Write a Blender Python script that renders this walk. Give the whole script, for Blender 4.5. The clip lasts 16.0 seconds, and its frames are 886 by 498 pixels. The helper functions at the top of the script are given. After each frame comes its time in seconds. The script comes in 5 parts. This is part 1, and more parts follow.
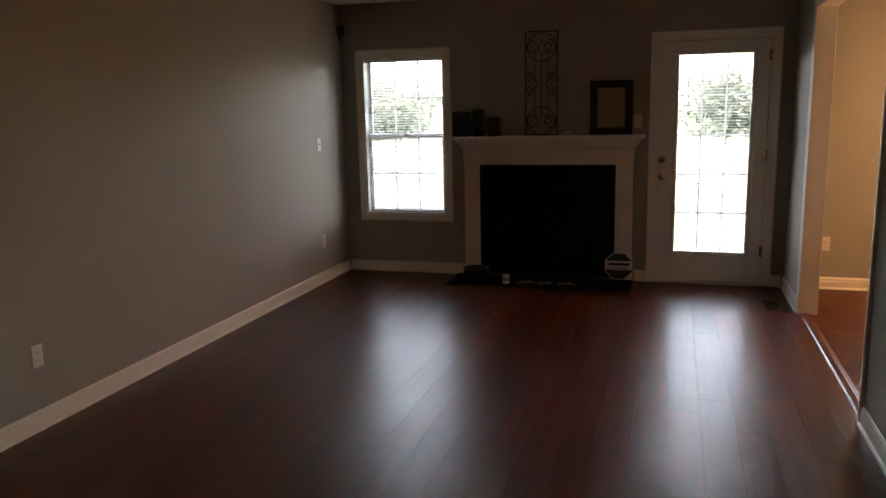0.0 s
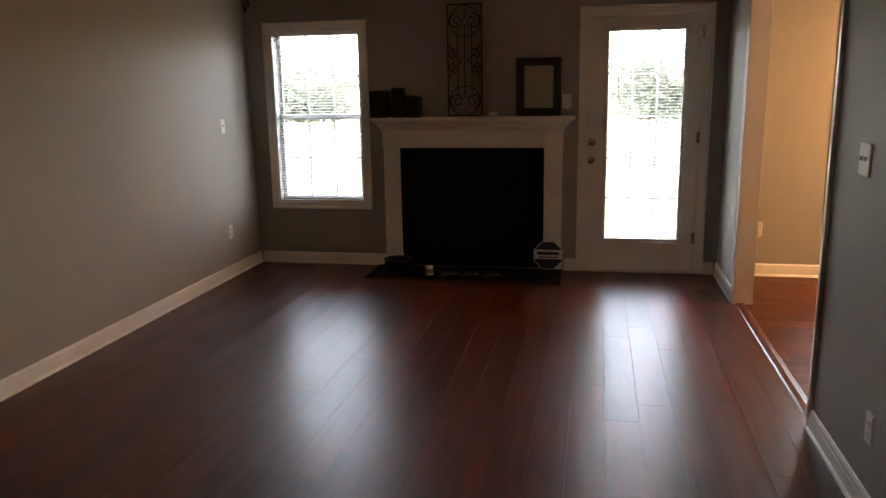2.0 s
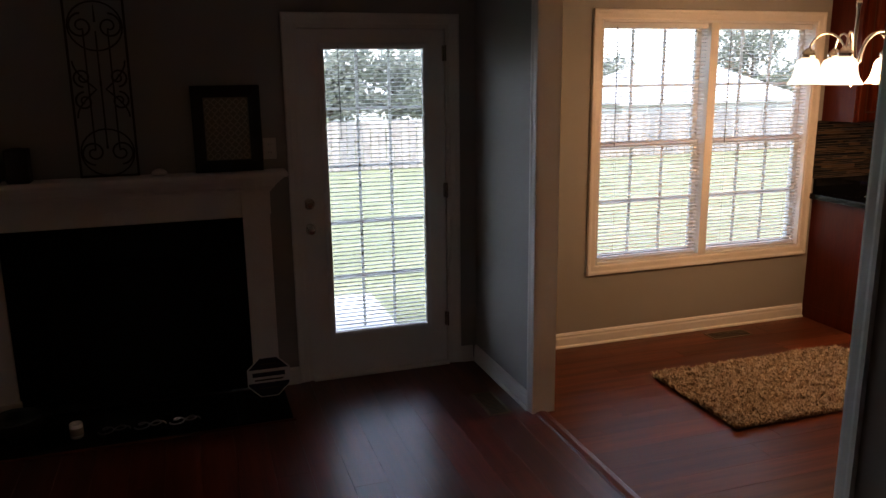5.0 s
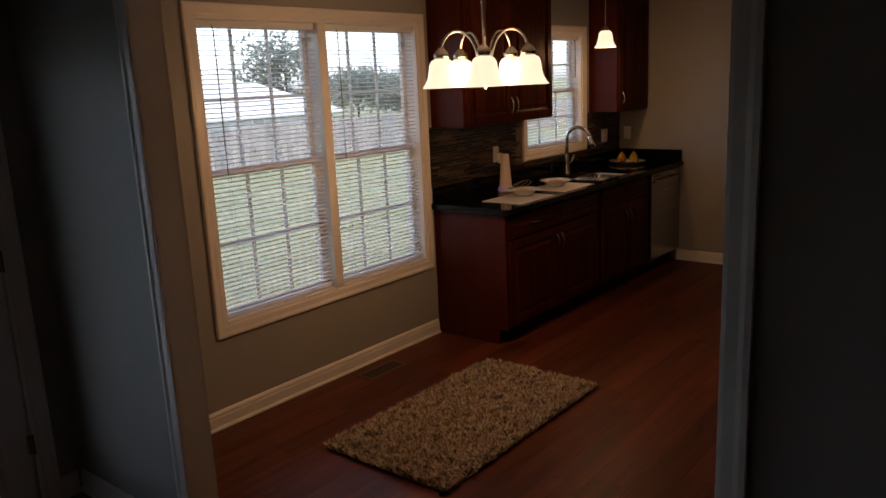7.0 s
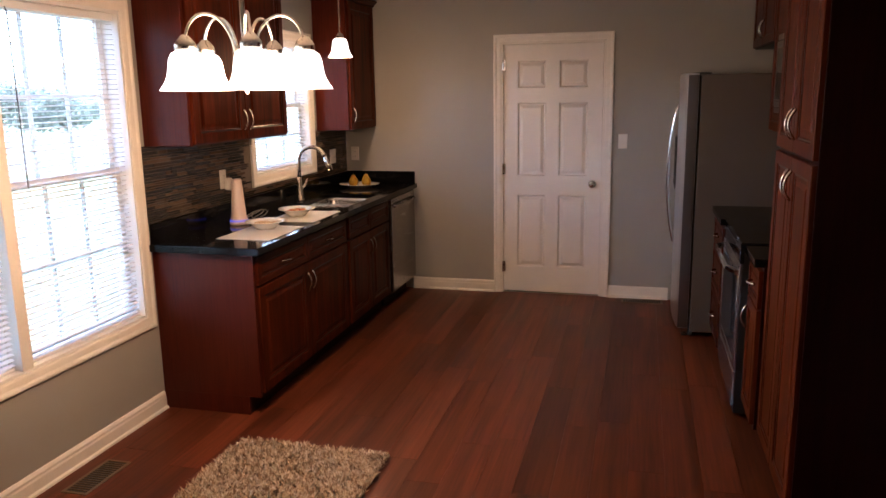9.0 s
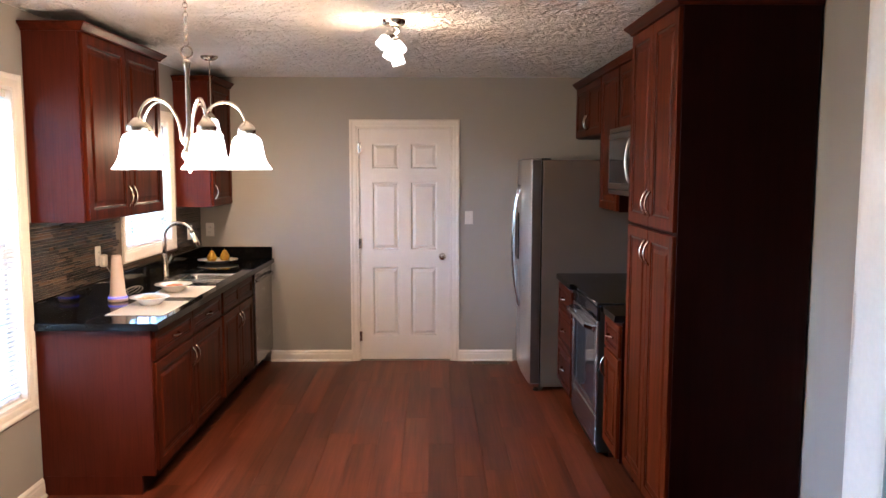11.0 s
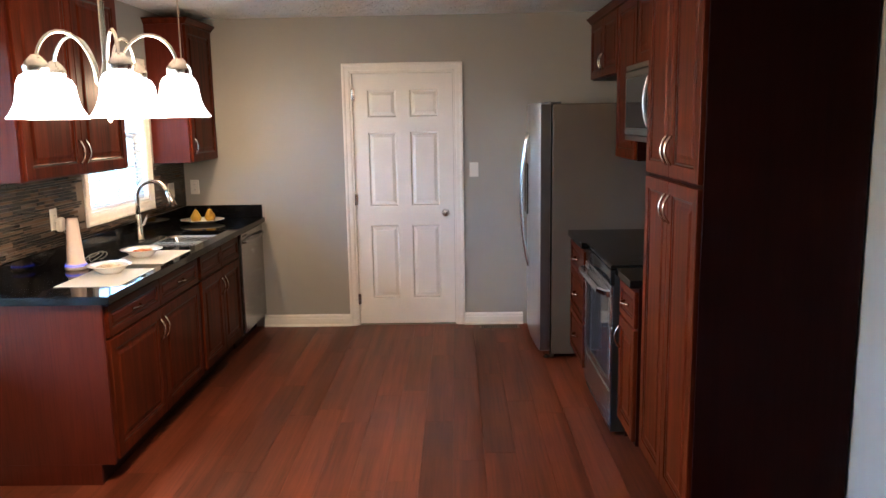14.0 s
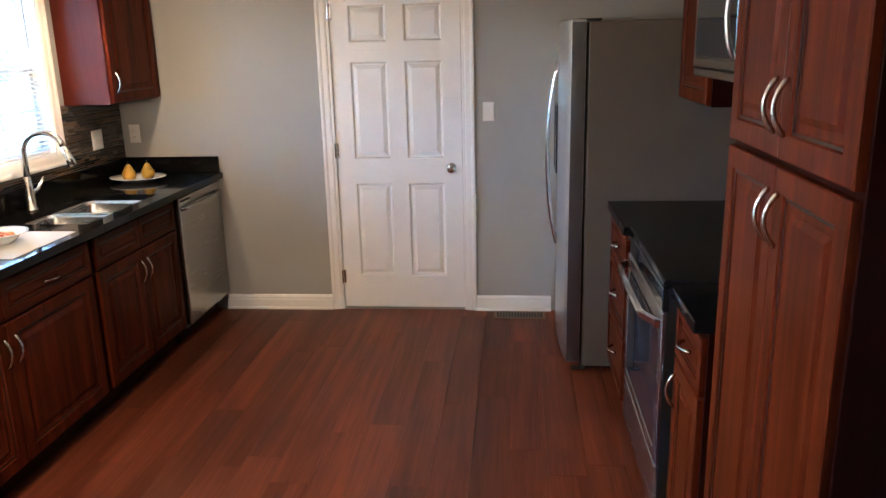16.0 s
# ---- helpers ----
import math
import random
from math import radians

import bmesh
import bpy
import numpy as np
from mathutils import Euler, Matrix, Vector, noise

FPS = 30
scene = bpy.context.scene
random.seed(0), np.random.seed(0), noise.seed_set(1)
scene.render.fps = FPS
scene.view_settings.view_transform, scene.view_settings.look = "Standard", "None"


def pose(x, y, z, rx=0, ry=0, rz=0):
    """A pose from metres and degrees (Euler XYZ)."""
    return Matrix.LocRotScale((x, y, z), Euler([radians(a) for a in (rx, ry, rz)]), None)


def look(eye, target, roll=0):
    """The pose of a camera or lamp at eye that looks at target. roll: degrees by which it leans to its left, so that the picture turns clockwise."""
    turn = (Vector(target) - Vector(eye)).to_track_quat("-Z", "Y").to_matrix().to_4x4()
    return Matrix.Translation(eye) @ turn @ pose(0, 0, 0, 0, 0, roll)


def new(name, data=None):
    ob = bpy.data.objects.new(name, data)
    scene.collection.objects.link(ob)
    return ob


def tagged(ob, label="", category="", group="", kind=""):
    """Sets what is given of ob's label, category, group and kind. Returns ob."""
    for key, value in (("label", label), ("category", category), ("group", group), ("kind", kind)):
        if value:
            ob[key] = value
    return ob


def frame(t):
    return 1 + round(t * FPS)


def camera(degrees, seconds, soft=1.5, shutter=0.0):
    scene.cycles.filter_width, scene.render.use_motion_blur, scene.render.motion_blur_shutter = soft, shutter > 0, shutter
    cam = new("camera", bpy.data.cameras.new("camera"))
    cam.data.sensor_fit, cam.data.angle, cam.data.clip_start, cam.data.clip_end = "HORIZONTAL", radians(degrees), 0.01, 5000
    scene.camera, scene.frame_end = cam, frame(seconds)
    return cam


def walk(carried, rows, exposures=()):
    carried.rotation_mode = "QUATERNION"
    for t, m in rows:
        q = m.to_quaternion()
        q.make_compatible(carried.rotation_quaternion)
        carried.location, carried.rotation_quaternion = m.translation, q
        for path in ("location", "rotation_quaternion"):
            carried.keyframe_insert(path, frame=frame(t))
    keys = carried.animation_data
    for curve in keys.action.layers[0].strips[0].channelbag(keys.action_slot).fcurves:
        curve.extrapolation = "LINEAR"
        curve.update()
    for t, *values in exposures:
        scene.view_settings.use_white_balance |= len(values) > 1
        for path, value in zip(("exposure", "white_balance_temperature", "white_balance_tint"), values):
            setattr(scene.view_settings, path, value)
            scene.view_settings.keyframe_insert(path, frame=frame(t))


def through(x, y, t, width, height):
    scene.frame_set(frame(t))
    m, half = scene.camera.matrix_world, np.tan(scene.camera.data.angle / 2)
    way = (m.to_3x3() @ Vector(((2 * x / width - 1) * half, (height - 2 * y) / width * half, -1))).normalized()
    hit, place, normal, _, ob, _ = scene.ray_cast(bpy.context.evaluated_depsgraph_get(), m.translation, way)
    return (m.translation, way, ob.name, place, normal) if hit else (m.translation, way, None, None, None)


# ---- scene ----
cam = camera(60.0, 16.0)
PATH = [
    (0, (2.991, -6.742, 1.547), (2.422, -4.86, 1.178), -1.3),
    (0.5, (2.845, -6.786, 1.538), (2.331, -4.89, 1.161), -1.7),
    (1, (2.815, -6.744, 1.526), (2.295, -4.858, 1.111), -1.8),
    (1.5, (2.998, -6.464, 1.537), (2.452, -4.579, 1.152), -1.9),
    (2, (2.933, -6.282, 1.521), (2.547, -4.365, 1.103), -1.0),
    (2.5, (2.876, -5.999, 1.519), (2.748, -4.026, 1.215), -1.6),
    (3, (2.769, -5.746, 1.506), (2.738, -3.783, 1.126), -0.6),
    (3.2, (2.813, -5.6, 1.528), (2.78, -3.635, 1.159), -1.5),
    (5.3, (2.241, -4.178, 1.762), (3.019, -2.39, 1.316), -0.4),
    (5.5, (2.279, -4.102, 1.756), (3.184, -2.371, 1.325), -0.5),
    (6, (2.231, -3.718, 1.763), (3.485, -2.218, 1.342), -1.4),
    (6.5, (2.282, -3.462, 1.726), (3.684, -2.104, 1.292), -1.2),
    (7, (2.486, -3.288, 1.725), (4.001, -2.056, 1.295), -2.6),
    (7.5, (2.615, -2.951, 1.696), (4.353, -2.057, 1.271), -1.0),
    (8, (2.647, -2.727, 1.69), (4.483, -2.073, 1.238), -0.5),
    (8.5, (2.788, -2.595, 1.658), (4.636, -1.961, 1.23), -1.4),
    (9, (3.003, -2.481, 1.667), (4.9, -1.987, 1.267), -0.9),
    (9.5, (3.046, -2.275, 1.668), (4.999, -2.07, 1.292), -2.0),
    (10, (2.988, -2.124, 1.693), (4.954, -2.138, 1.326), 1.2),
    (10.2, (2.905, -2.108, 1.682), (4.883, -2.096, 1.386), 0.5),
    (12.5, (2.331, -1.89, 1.713), (4.326, -1.939, 1.577), 0.4),
    (13, (2.518, -1.997, 1.698), (4.511, -1.95, 1.54), -1.1),
    (13.5, (2.795, -2.147, 1.693), (4.773, -2.013, 1.431), -2.1),
    (14, (3.109, -2.188, 1.663), (5.081, -2.151, 1.331), -1.0),
    (14.5, (3.473, -2.242, 1.656), (5.425, -2.264, 1.22), -3.4),
    (15, (3.83, -2.415, 1.67), (5.791, -2.349, 1.284), -1.5),
    (15.5, (4.153, -2.439, 1.62), (6.101, -2.361, 1.175), -1.3),
    (16, (4.548, -2.494, 1.668), (6.471, -2.306, 1.152), -1.4),
]

EXPOSURES = [(0.0, 4.35, 7000, 12), (1.5, 4.7, 7000, 12), (3.2, 4.85, 6900, 11), (5.3, 2.65, 5900, 14), (6.6, 2.05, 5900, 13), (7.4, 2.15, 5650, 12), (8.1, 3.35, 5200, 13), (9.0, 3.95, 4800, 10), (10.0, 4.45, 4450, 5), (12.5, 5.0, 4250, 2), (14.0, 4.9, 4150, -3), (16.0, 4.9, 4000, -5)]
walk(cam, [(t, look(eye, target, roll)) for t, eye, target, roll in PATH], EXPOSURES)
SKY_STRENGTH, SUN_STRENGTH = 0.12, 1.2
CHANDELIER_W, PENDANT_W, SPOT_W, SHADE_GLOW = 5.0, 1.7, 0.9, 0.30
LAMP_TINT = (1.0, 0.49, 0.19)

# ---- world, sun, large lights ----
world = bpy.data.worlds.new("overcast_sky")
scene.world = world
world.use_nodes = True
wn, wl = world.node_tree.nodes, world.node_tree.links
sky = wn.new("ShaderNodeTexSky")
sky.sky_type = 'NISHITA'
sky.sun_disc = False
sky.sun_elevation, sky.sun_rotation = radians(62), radians(187)
sky.air_density, sky.dust_density, sky.ozone_density = 1.0, 1.5, 1.0
soft_sky = wn.new("ShaderNodeHueSaturation")
soft_sky.inputs["Saturation"].default_value = 0.5
wl.new(sky.outputs[0], soft_sky.inputs["Color"])
wl.new(soft_sky.outputs[0], wn["Background"].inputs[0])
wn["Background"].inputs[1].default_value = SKY_STRENGTH

sun_data = bpy.data.lights.new("sun", 'SUN')
sun_data.energy, sun_data.angle, sun_data.color = SUN_STRENGTH, radians(14), (1.0, 0.97, 0.92)
sun = new("sun", sun_data)
sun.matrix_world = look((6, 14, 30), (4, 30, 0))


def bulb_light(name, x, y, z, watts, radius):
    d = bpy.data.lights.new(name, 'POINT')
    d.energy, d.shadow_soft_size, d.color = watts, radius, LAMP_TINT
    ob = new(name, d)
    ob.location = (x, y, z)
    return ob


bulb_light("chandelier_light", 5.575, -1.088, 1.655, CHANDELIER_W, 0.14)
bulb_light("pendant_light", 8.05, -0.466, 1.90, PENDANT_W, 0.05)
bulb_light("spotlight_light", 6.72, -1.815, 2.33, SPOT_W, 0.03)


# ---- materials ----
def shader(name):
    m = bpy.data.materials.new(name)
    m.use_nodes = True
    return m, m.node_tree.nodes, m.node_tree.links, m.node_tree.nodes["Principled BSDF"]


def ramp(n, stops):
    r = n.new("ShaderNodeValToRGB")
    el = r.color_ramp.elements
    while len(el) < len(stops):
        el.new(0.5)
    for e, (p, c) in zip(el, stops):
        e.position, e.color = p, (*c, 1)
    return r


def mixed(n, l, mode, fac, a, b):
    x = n.new("ShaderNodeMix")
    x.data_type, x.blend_type = 'RGBA', mode
    for sock, v in ((x.inputs[0], fac), (x.inputs[6], a), (x.inputs[7], b)):
        if isinstance(v, (int, float)):
            sock.default_value = v
        elif isinstance(v, tuple):
            sock.default_value = (*v, 1)
        else:
            l.new(v, sock)
    return x.outputs[2]


def noise_tex(n, l, coords, scale, detail=4, rough=0.55, stretch=None):
    t = n.new("ShaderNodeTexNoise")
    t.inputs["Scale"].default_value, t.inputs["Detail"].default_value, t.inputs["Roughness"].default_value = scale, detail, rough
    if stretch:
        mp = n.new("ShaderNodeMapping")
        mp.inputs["Scale"].default_value = stretch
        l.new(coords, mp.inputs["Vector"])
        coords = mp.outputs[0]
    l.new(coords, t.inputs["Vector"])
    return t


def world_coords(n):
    return n.new("ShaderNodeNewGeometry").outputs["Position"]


def bumped(n, l, p, height, strength, distance=0.002):
    b = n.new("ShaderNodeBump")
    b.inputs["Strength"].default_value, b.inputs["Distance"].default_value = strength, distance
    l.new(height, b.inputs["Height"])
    l.new(b.outputs[0], p.inputs["Normal"])


def plain(name, colour, rough=0.5, metal=0.0, vary=0.08, grain=180, bump=0.08, coat=0.0, big=3.0):
    """Colour that drifts over a large and a small scale, with a fine relief."""
    m, n, l, p = shader(name)
    co = world_coords(n)
    a, b = noise_tex(n, l, co, big, 3), noise_tex(n, l, co, grain, 3)
    lo, hi = tuple(c * (1 - vary) for c in colour), tuple(min(1, c * (1 + vary)) for c in colour)
    r = ramp(n, [(0.3, lo), (0.7, hi)])
    l.new(a.outputs[0], r.inputs[0])
    fine = ramp(n, [(0.3, (1 - vary,) * 3), (0.7, (1.0,) * 3)])
    l.new(b.outputs[0], fine.inputs[0])
    l.new(mixed(n, l, 'MULTIPLY', 1.0, r.outputs[0], fine.outputs[0]), p.inputs["Base Color"])
    p.inputs["Roughness"].default_value, p.inputs["Metallic"].default_value = rough, metal
    p.inputs["Coat Weight"].default_value = coat
    p.inputs["Coat Roughness"].default_value = 0.15
    if bump:
        bumped(n, l, p, b.outputs[0], bump, 0.001)
    return m


def wood(name, dark, light, axis, rough=0.3, per_piece=0.0, coat=0.3, scale=1.0, bump=0.05, gloss=0.35, ior=1.5):
    """Straight-grained wood; axis is the way the grain runs."""
    m, n, l, p = shader(name)
    co = world_coords(n)
    if per_piece:
        info = n.new("ShaderNodeObjectInfo")
        sh = n.new("ShaderNodeVectorMath")
        sh.operation = 'MULTIPLY_ADD'
        l.new(info.outputs["Random"], sh.inputs[0])
        sh.inputs[1].default_value = (37, 53, 11)
        l.new(co, sh.inputs[2])
        co = sh.outputs[0]
    s = [26.0 * scale] * 3
    s["xyz".index(axis)] = 1.3 * scale
    g = noise_tex(n, l, co, 1.0, 6, 0.62, tuple(s))
    s2 = [150.0 * scale] * 3
    s2["xyz".index(axis)] = 5.0 * scale
    pores = noise_tex(n, l, co, 1.0, 3, 0.5, tuple(s2))
    cloud = noise_tex(n, l, co, 1.7, 2)
    r = ramp(n, [(0.25, dark), (0.5, tuple((a + b) / 2 for a, b in zip(dark, light))), (0.78, light)])
    l.new(g.outputs[0], r.inputs[0])
    pr = ramp(n, [(0.35, (0.72,) * 3), (0.55, (1.0,) * 3)])
    l.new(pores.outputs[0], pr.inputs[0])
    c = mixed(n, l, 'MULTIPLY', 0.8, r.outputs[0], pr.outputs[0])
    cr = ramp(n, [(0.3, (0.8,) * 3), (0.7, (1.12,) * 3)])
    l.new(cloud.outputs[0], cr.inputs[0])
    c = mixed(n, l, 'MULTIPLY', 0.8, c, cr.outputs[0])
    if per_piece:
        vr = ramp(n, [(0.0, (1 - per_piece, 1 - 0.7 * per_piece, 1 - 0.4 * per_piece)),
                      (0.35, (1 - 0.2 * per_piece,) * 3), (1.0, (1 + per_piece,) * 3)])
        l.new(info.outputs["Random"], vr.inputs[0])
        c = mixed(n, l, 'MULTIPLY', 1.0, c, vr.outputs[0])
    l.new(c, p.inputs["Base Color"])
    rr = n.new("ShaderNodeMapRange")
    rr.inputs[3].default_value, rr.inputs[4].default_value = rough - 0.05, rough + 0.08
    l.new(cloud.outputs[0], rr.inputs[0])
    l.new(rr.outputs[0], p.inputs["Roughness"])
    p.inputs["Coat Weight"].default_value, p.inputs["Coat Roughness"].default_value = coat, 0.3
    p.inputs["Specular IOR Level"].default_value, p.inputs["IOR"].default_value = gloss, ior
    bumped(n, l, p, pores.outputs[0], bump, 0.0006)
    return m


def steel(name, colour, rough, axis):
    m, n, l, p = shader(name)
    s = [260.0] * 3
    s["xyz".index(axis)] = 4.0
    t = noise_tex(n, l, world_coords(n), 1.0, 3, 0.5, tuple(s))
    r = ramp(n, [(0.3, tuple(c * 0.94 for c in colour)), (0.7, colour)])
    l.new(t.outputs[0], r.inputs[0])
    l.new(r.outputs[0], p.inputs["Base Color"])
    p.inputs["Metallic"].default_value = 1.0
    rr = n.new("ShaderNodeMapRange")
    rr.inputs[3].default_value, rr.inputs[4].default_value = rough - 0.03, rough + 0.05
    l.new(t.outputs[0], rr.inputs[0])
    l.new(rr.outputs[0], p.inputs["Roughness"])
    bumped(n, l, p, t.outputs[0], 0.004, 0.0002)
    return m


def glowing(name, colour, strength, base=(0.85, 0.82, 0.75)):
    m, n, l, p = shader(name)
    p.inputs["Base Color"].default_value = (*base, 1)
    p.inputs["Roughness"].default_value = 0.35
    p.inputs["Emission Color"].default_value = (*colour, 1)
    t = noise_tex(n, l, world_coords(n), 30, 3)
    mr = n.new("ShaderNodeMapRange")
    mr.inputs[3].default_value, mr.inputs[4].default_value = strength * 0.8, strength * 1.15
    l.new(t.outputs[0], mr.inputs[0])
    l.new(mr.outputs[0], p.inputs["Emission Strength"])
    return m


def clear_glass(name, tint=(1, 1, 1), rough=0.0):
    m, n, l, p = shader(name)
    p.inputs["Base Color"].default_value = (*tint, 1)
    p.inputs["Roughness"].default_value = rough
    p.inputs["Transmission Weight"].default_value = 1.0
    p.inputs["IOR"].default_value = 1.02
    return m


def mottled(name, stops, scale, rough, bump=0.2, dist=0.01, detail=5, ior=1.5):
    m, n, l, p = shader(name)
    co = world_coords(n)
    t = noise_tex(n, l, co, scale, detail, 0.65)
    r = ramp(n, stops)
    l.new(t.outputs[0], r.inputs[0])
    l.new(r.outputs[0], p.inputs["Base Color"])
    p.inputs["Roughness"].default_value, p.inputs["IOR"].default_value = rough, ior
    bumped(n, l, p, t.outputs[0], bump, dist)
    return m


def per_island(name, stops, rough, bump_scale=0):
    m, n, l, p = shader(name)
    g = n.new("ShaderNodeNewGeometry")
    r = ramp(n, stops)
    l.new(g.outputs["Random Per Island"], r.inputs[0])
    l.new(r.outputs[0], p.inputs["Base Color"])
    p.inputs["Roughness"].default_value = rough
    if bump_scale:
        t = noise_tex(n, l, g.outputs["Position"], bump_scale, 3)
        bumped(n, l, p, t.outputs[0], 0.2, 0.002)
    return m


def wall_paint(name, colour):
    """Rolled eggshell paint: an orange-peel relief and faint scuffs."""
    m, n, l, p = shader(name)
    co = world_coords(n)
    big, peel = noise_tex(n, l, co, 1.3, 4), noise_tex(n, l, co, 260, 2)
    r = ramp(n, [(0.3, tuple(c * 0.95 for c in colour)), (0.7, colour)])
    l.new(big.outputs[0], r.inputs[0])
    l.new(r.outputs[0], p.inputs["Base Color"])
    p.inputs["Roughness"].default_value = 0.55
    p.inputs["Specular IOR Level"].default_value = 0.35
    bumped(n, l, p, peel.outputs[0], 0.12, 0.0008)
    return m


def stomped_ceiling(name):
    """White stomp-brushed plaster: crow's-foot ridges over broad swirls."""
    m, n, l, p = shader(name)
    co = world_coords(n)
    v = n.new("ShaderNodeTexVoronoi")
    v.inputs["Scale"].default_value = 9
    warp = noise_tex(n, l, co, 6, 3)
    add = n.new("ShaderNodeVectorMath")
    add.operation = 'MULTIPLY_ADD'
    l.new(warp.outputs["Color"], add.inputs[0])
    add.inputs[1].default_value = (0.35, 0.35, 0)
    l.new(co, add.inputs[2])
    l.new(add.outputs[0], v.inputs["Vector"])
    fine = noise_tex(n, l, add.outputs[0], 26, 3, 0.6)
    h = n.new("ShaderNodeMath")
    h.operation = 'MULTIPLY_ADD'
    l.new(v.outputs["Distance"], h.inputs[0])
    h.inputs[1].default_value = 0.7
    l.new(fine.outputs[0], h.inputs[2])
    stain = noise_tex(n, l, co, 1.5, 3)
    r = ramp(n, [(0.3, (0.79, 0.78, 0.76)), (0.7, (0.87, 0.865, 0.85))])
    l.new(stain.outputs[0], r.inputs[0])
    l.new(r.outputs[0], p.inputs["Base Color"])
    p.inputs["Roughness"].default_value = 0.9
    bumped(n, l, p, h.outputs[0], 1.0, 0.055)
    return m


PAINT = wall_paint("greige_wall_paint", (0.350, 0.335, 0.303))
CEIL = stomped_ceiling("stomped_plaster")
TRIM = plain("white_trim_paint", (0.80, 0.765, 0.70), 0.35, vary=0.05, grain=90, bump=0.03)
DOORWHITE = plain("white_door_paint", (0.80, 0.775, 0.73), 0.38, vary=0.04, grain=120, bump=0.05)
VINYL = plain("white_vinyl", (0.80, 0.80, 0.79), 0.4, vary=0.03, grain=60, bump=0.02)


def thin_vinyl(name, colour, through):
    """Thin white plastic that lets some light pass."""
    m, n, l, p = shader(name)
    t = noise_tex(n, l, world_coords(n), 14, 3)
    r = ramp(n, [(0.3, tuple(c * 0.95 for c in colour)), (0.7, colour)])
    l.new(t.outputs[0], r.inputs[0])
    l.new(r.outputs[0], p.inputs["Base Color"])
    p.inputs["Roughness"].default_value = 0.4
    tr = n.new("ShaderNodeBsdfTranslucent")
    l.new(r.outputs[0], tr.inputs[0])
    mx = n.new("ShaderNodeMixShader")
    mx.inputs[0].default_value = through
    l.new(p.outputs[0], mx.inputs[1])
    l.new(tr.outputs[0], mx.inputs[2])
    l.new(mx.outputs[0], n["Material Output"].inputs[0])
    return m


SLAT = thin_vinyl("white_slat_vinyl", (0.88, 0.88, 0.88), 0.15)
GRILLE = thin_vinyl("white_grille_vinyl", (0.82, 0.82, 0.81), 0.5)
LAM_Y = wood("mahogany_laminate_lengthwise", (0.040, 0.0068, 0.0040), (0.140, 0.025, 0.0105), "y", 0.32, 0.22, 0.0, scale=0.75, gloss=0.46)
LAM_X = wood("mahogany_laminate_crosswise", (0.040, 0.0095, 0.0034), (0.168, 0.043, 0.0140), "x", 0.38, 0.28, 0.0, scale=0.55, gloss=0.4, ior=1.33)
SUBFLOOR = plain("dark_underlay", (0.012, 0.006, 0.005), 0.8)
CHERRY = wood("cherry_cabinet_wood", (0.012, 0.0017, 0.0004), (0.118, 0.0200, 0.0022), "z", 0.36, 0.0, 0.0, gloss=0.28, ior=1.2)
CHERRY_X = wood("cherry_cabinet_rail_wood", (0.012, 0.0017, 0.0005), (0.092, 0.0150, 0.0022), "x", 0.36, 0.0, 0.0, gloss=0.28, ior=1.2)
# Cherry veneer darkened: the shade on cabinet sides is put into the colour.
CHERRY_SHADED = wood("cherry_veneer_shaded", (0.008, 0.0011, 0.0009), (0.016, 0.0023, 0.0016), "z", 0.36, 0.0, 0.0, gloss=0.16, ior=1.25)
# Same veneer made lighter: window light on these ends is put into the colour.
CHERRY_LIT = wood("cherry_veneer_lit", (0.056, 0.0088, 0.0028), (0.074, 0.0118, 0.0036), "z", 0.36, 0.0, 0.0, gloss=0.35, ior=1.3)
GLAZE = plain("dark_cabinet_glaze", (0.006, 0.0016, 0.0010), 0.45, bump=0)
KICK = plain("dark_toe_kick", (0.02, 0.006, 0.005), 0.6)
GRANITE = mottled("black_granite", [(0.45, (0.003, 0.003, 0.0035)), (0.66, (0.006, 0.006, 0.007)), (0.76, (0.035, 0.035, 0.035))], 420, 0.06, 0.0, ior=1.23)
# Paler than STEEL_X: daylight reflected by the refrigerator is put into this colour.
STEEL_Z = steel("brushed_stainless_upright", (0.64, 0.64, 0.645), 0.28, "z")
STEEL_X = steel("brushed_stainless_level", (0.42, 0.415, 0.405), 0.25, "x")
# Steel darkened in colour for the dark floor and cabinets it reflects.
EDGE_REFLECTION = steel("steel_with_dark_reflection", (0.20, 0.19, 0.18), 0.34, "z")
MWSTEEL = steel("dark_stainless_level", (0.24, 0.225, 0.21), 0.3, "x")
NICKEL = steel("satin_nickel", (0.62, 0.58, 0.52), 0.22, "z")
CHROME = plain("polished_chrome", (0.7, 0.7, 0.7), 0.12, 1.0, vary=0.03, bump=0)
FRIDGE_SIDE = plain("grey_textured_enamel", (0.088, 0.070, 0.053), 0.5, vary=0.06, grain=400, bump=0.25)
BLACKGLASS = plain("black_ceramic_glass", (0.006, 0.006, 0.007), 0.06, vary=0.1, bump=0)
OVENGLASS = plain("smoked_oven_glass", (0.02, 0.02, 0.022), 0.05, vary=0.1, bump=0)
BLACK = plain("black_satin_paint", (0.008, 0.0075, 0.007), 0.45, vary=0.2)
SOOT = plain("sooted_firebrick", (0.007, 0.0065, 0.006), 0.9, vary=0.4, grain=60, bump=0.4)
SLATE = plain("black_hearth_slate", (0.005, 0.0045, 0.0045), 0.75, vary=0.3, grain=40, bump=0.15)
IRON = plain("rusted_wrought_iron", (0.065, 0.036, 0.022), 0.6, 0.4, vary=0.35, grain=120, bump=0.3)
PLATE_W = plain("white_plastic_plate", (0.72, 0.69, 0.63), 0.4, vary=0.03, bump=0.0)
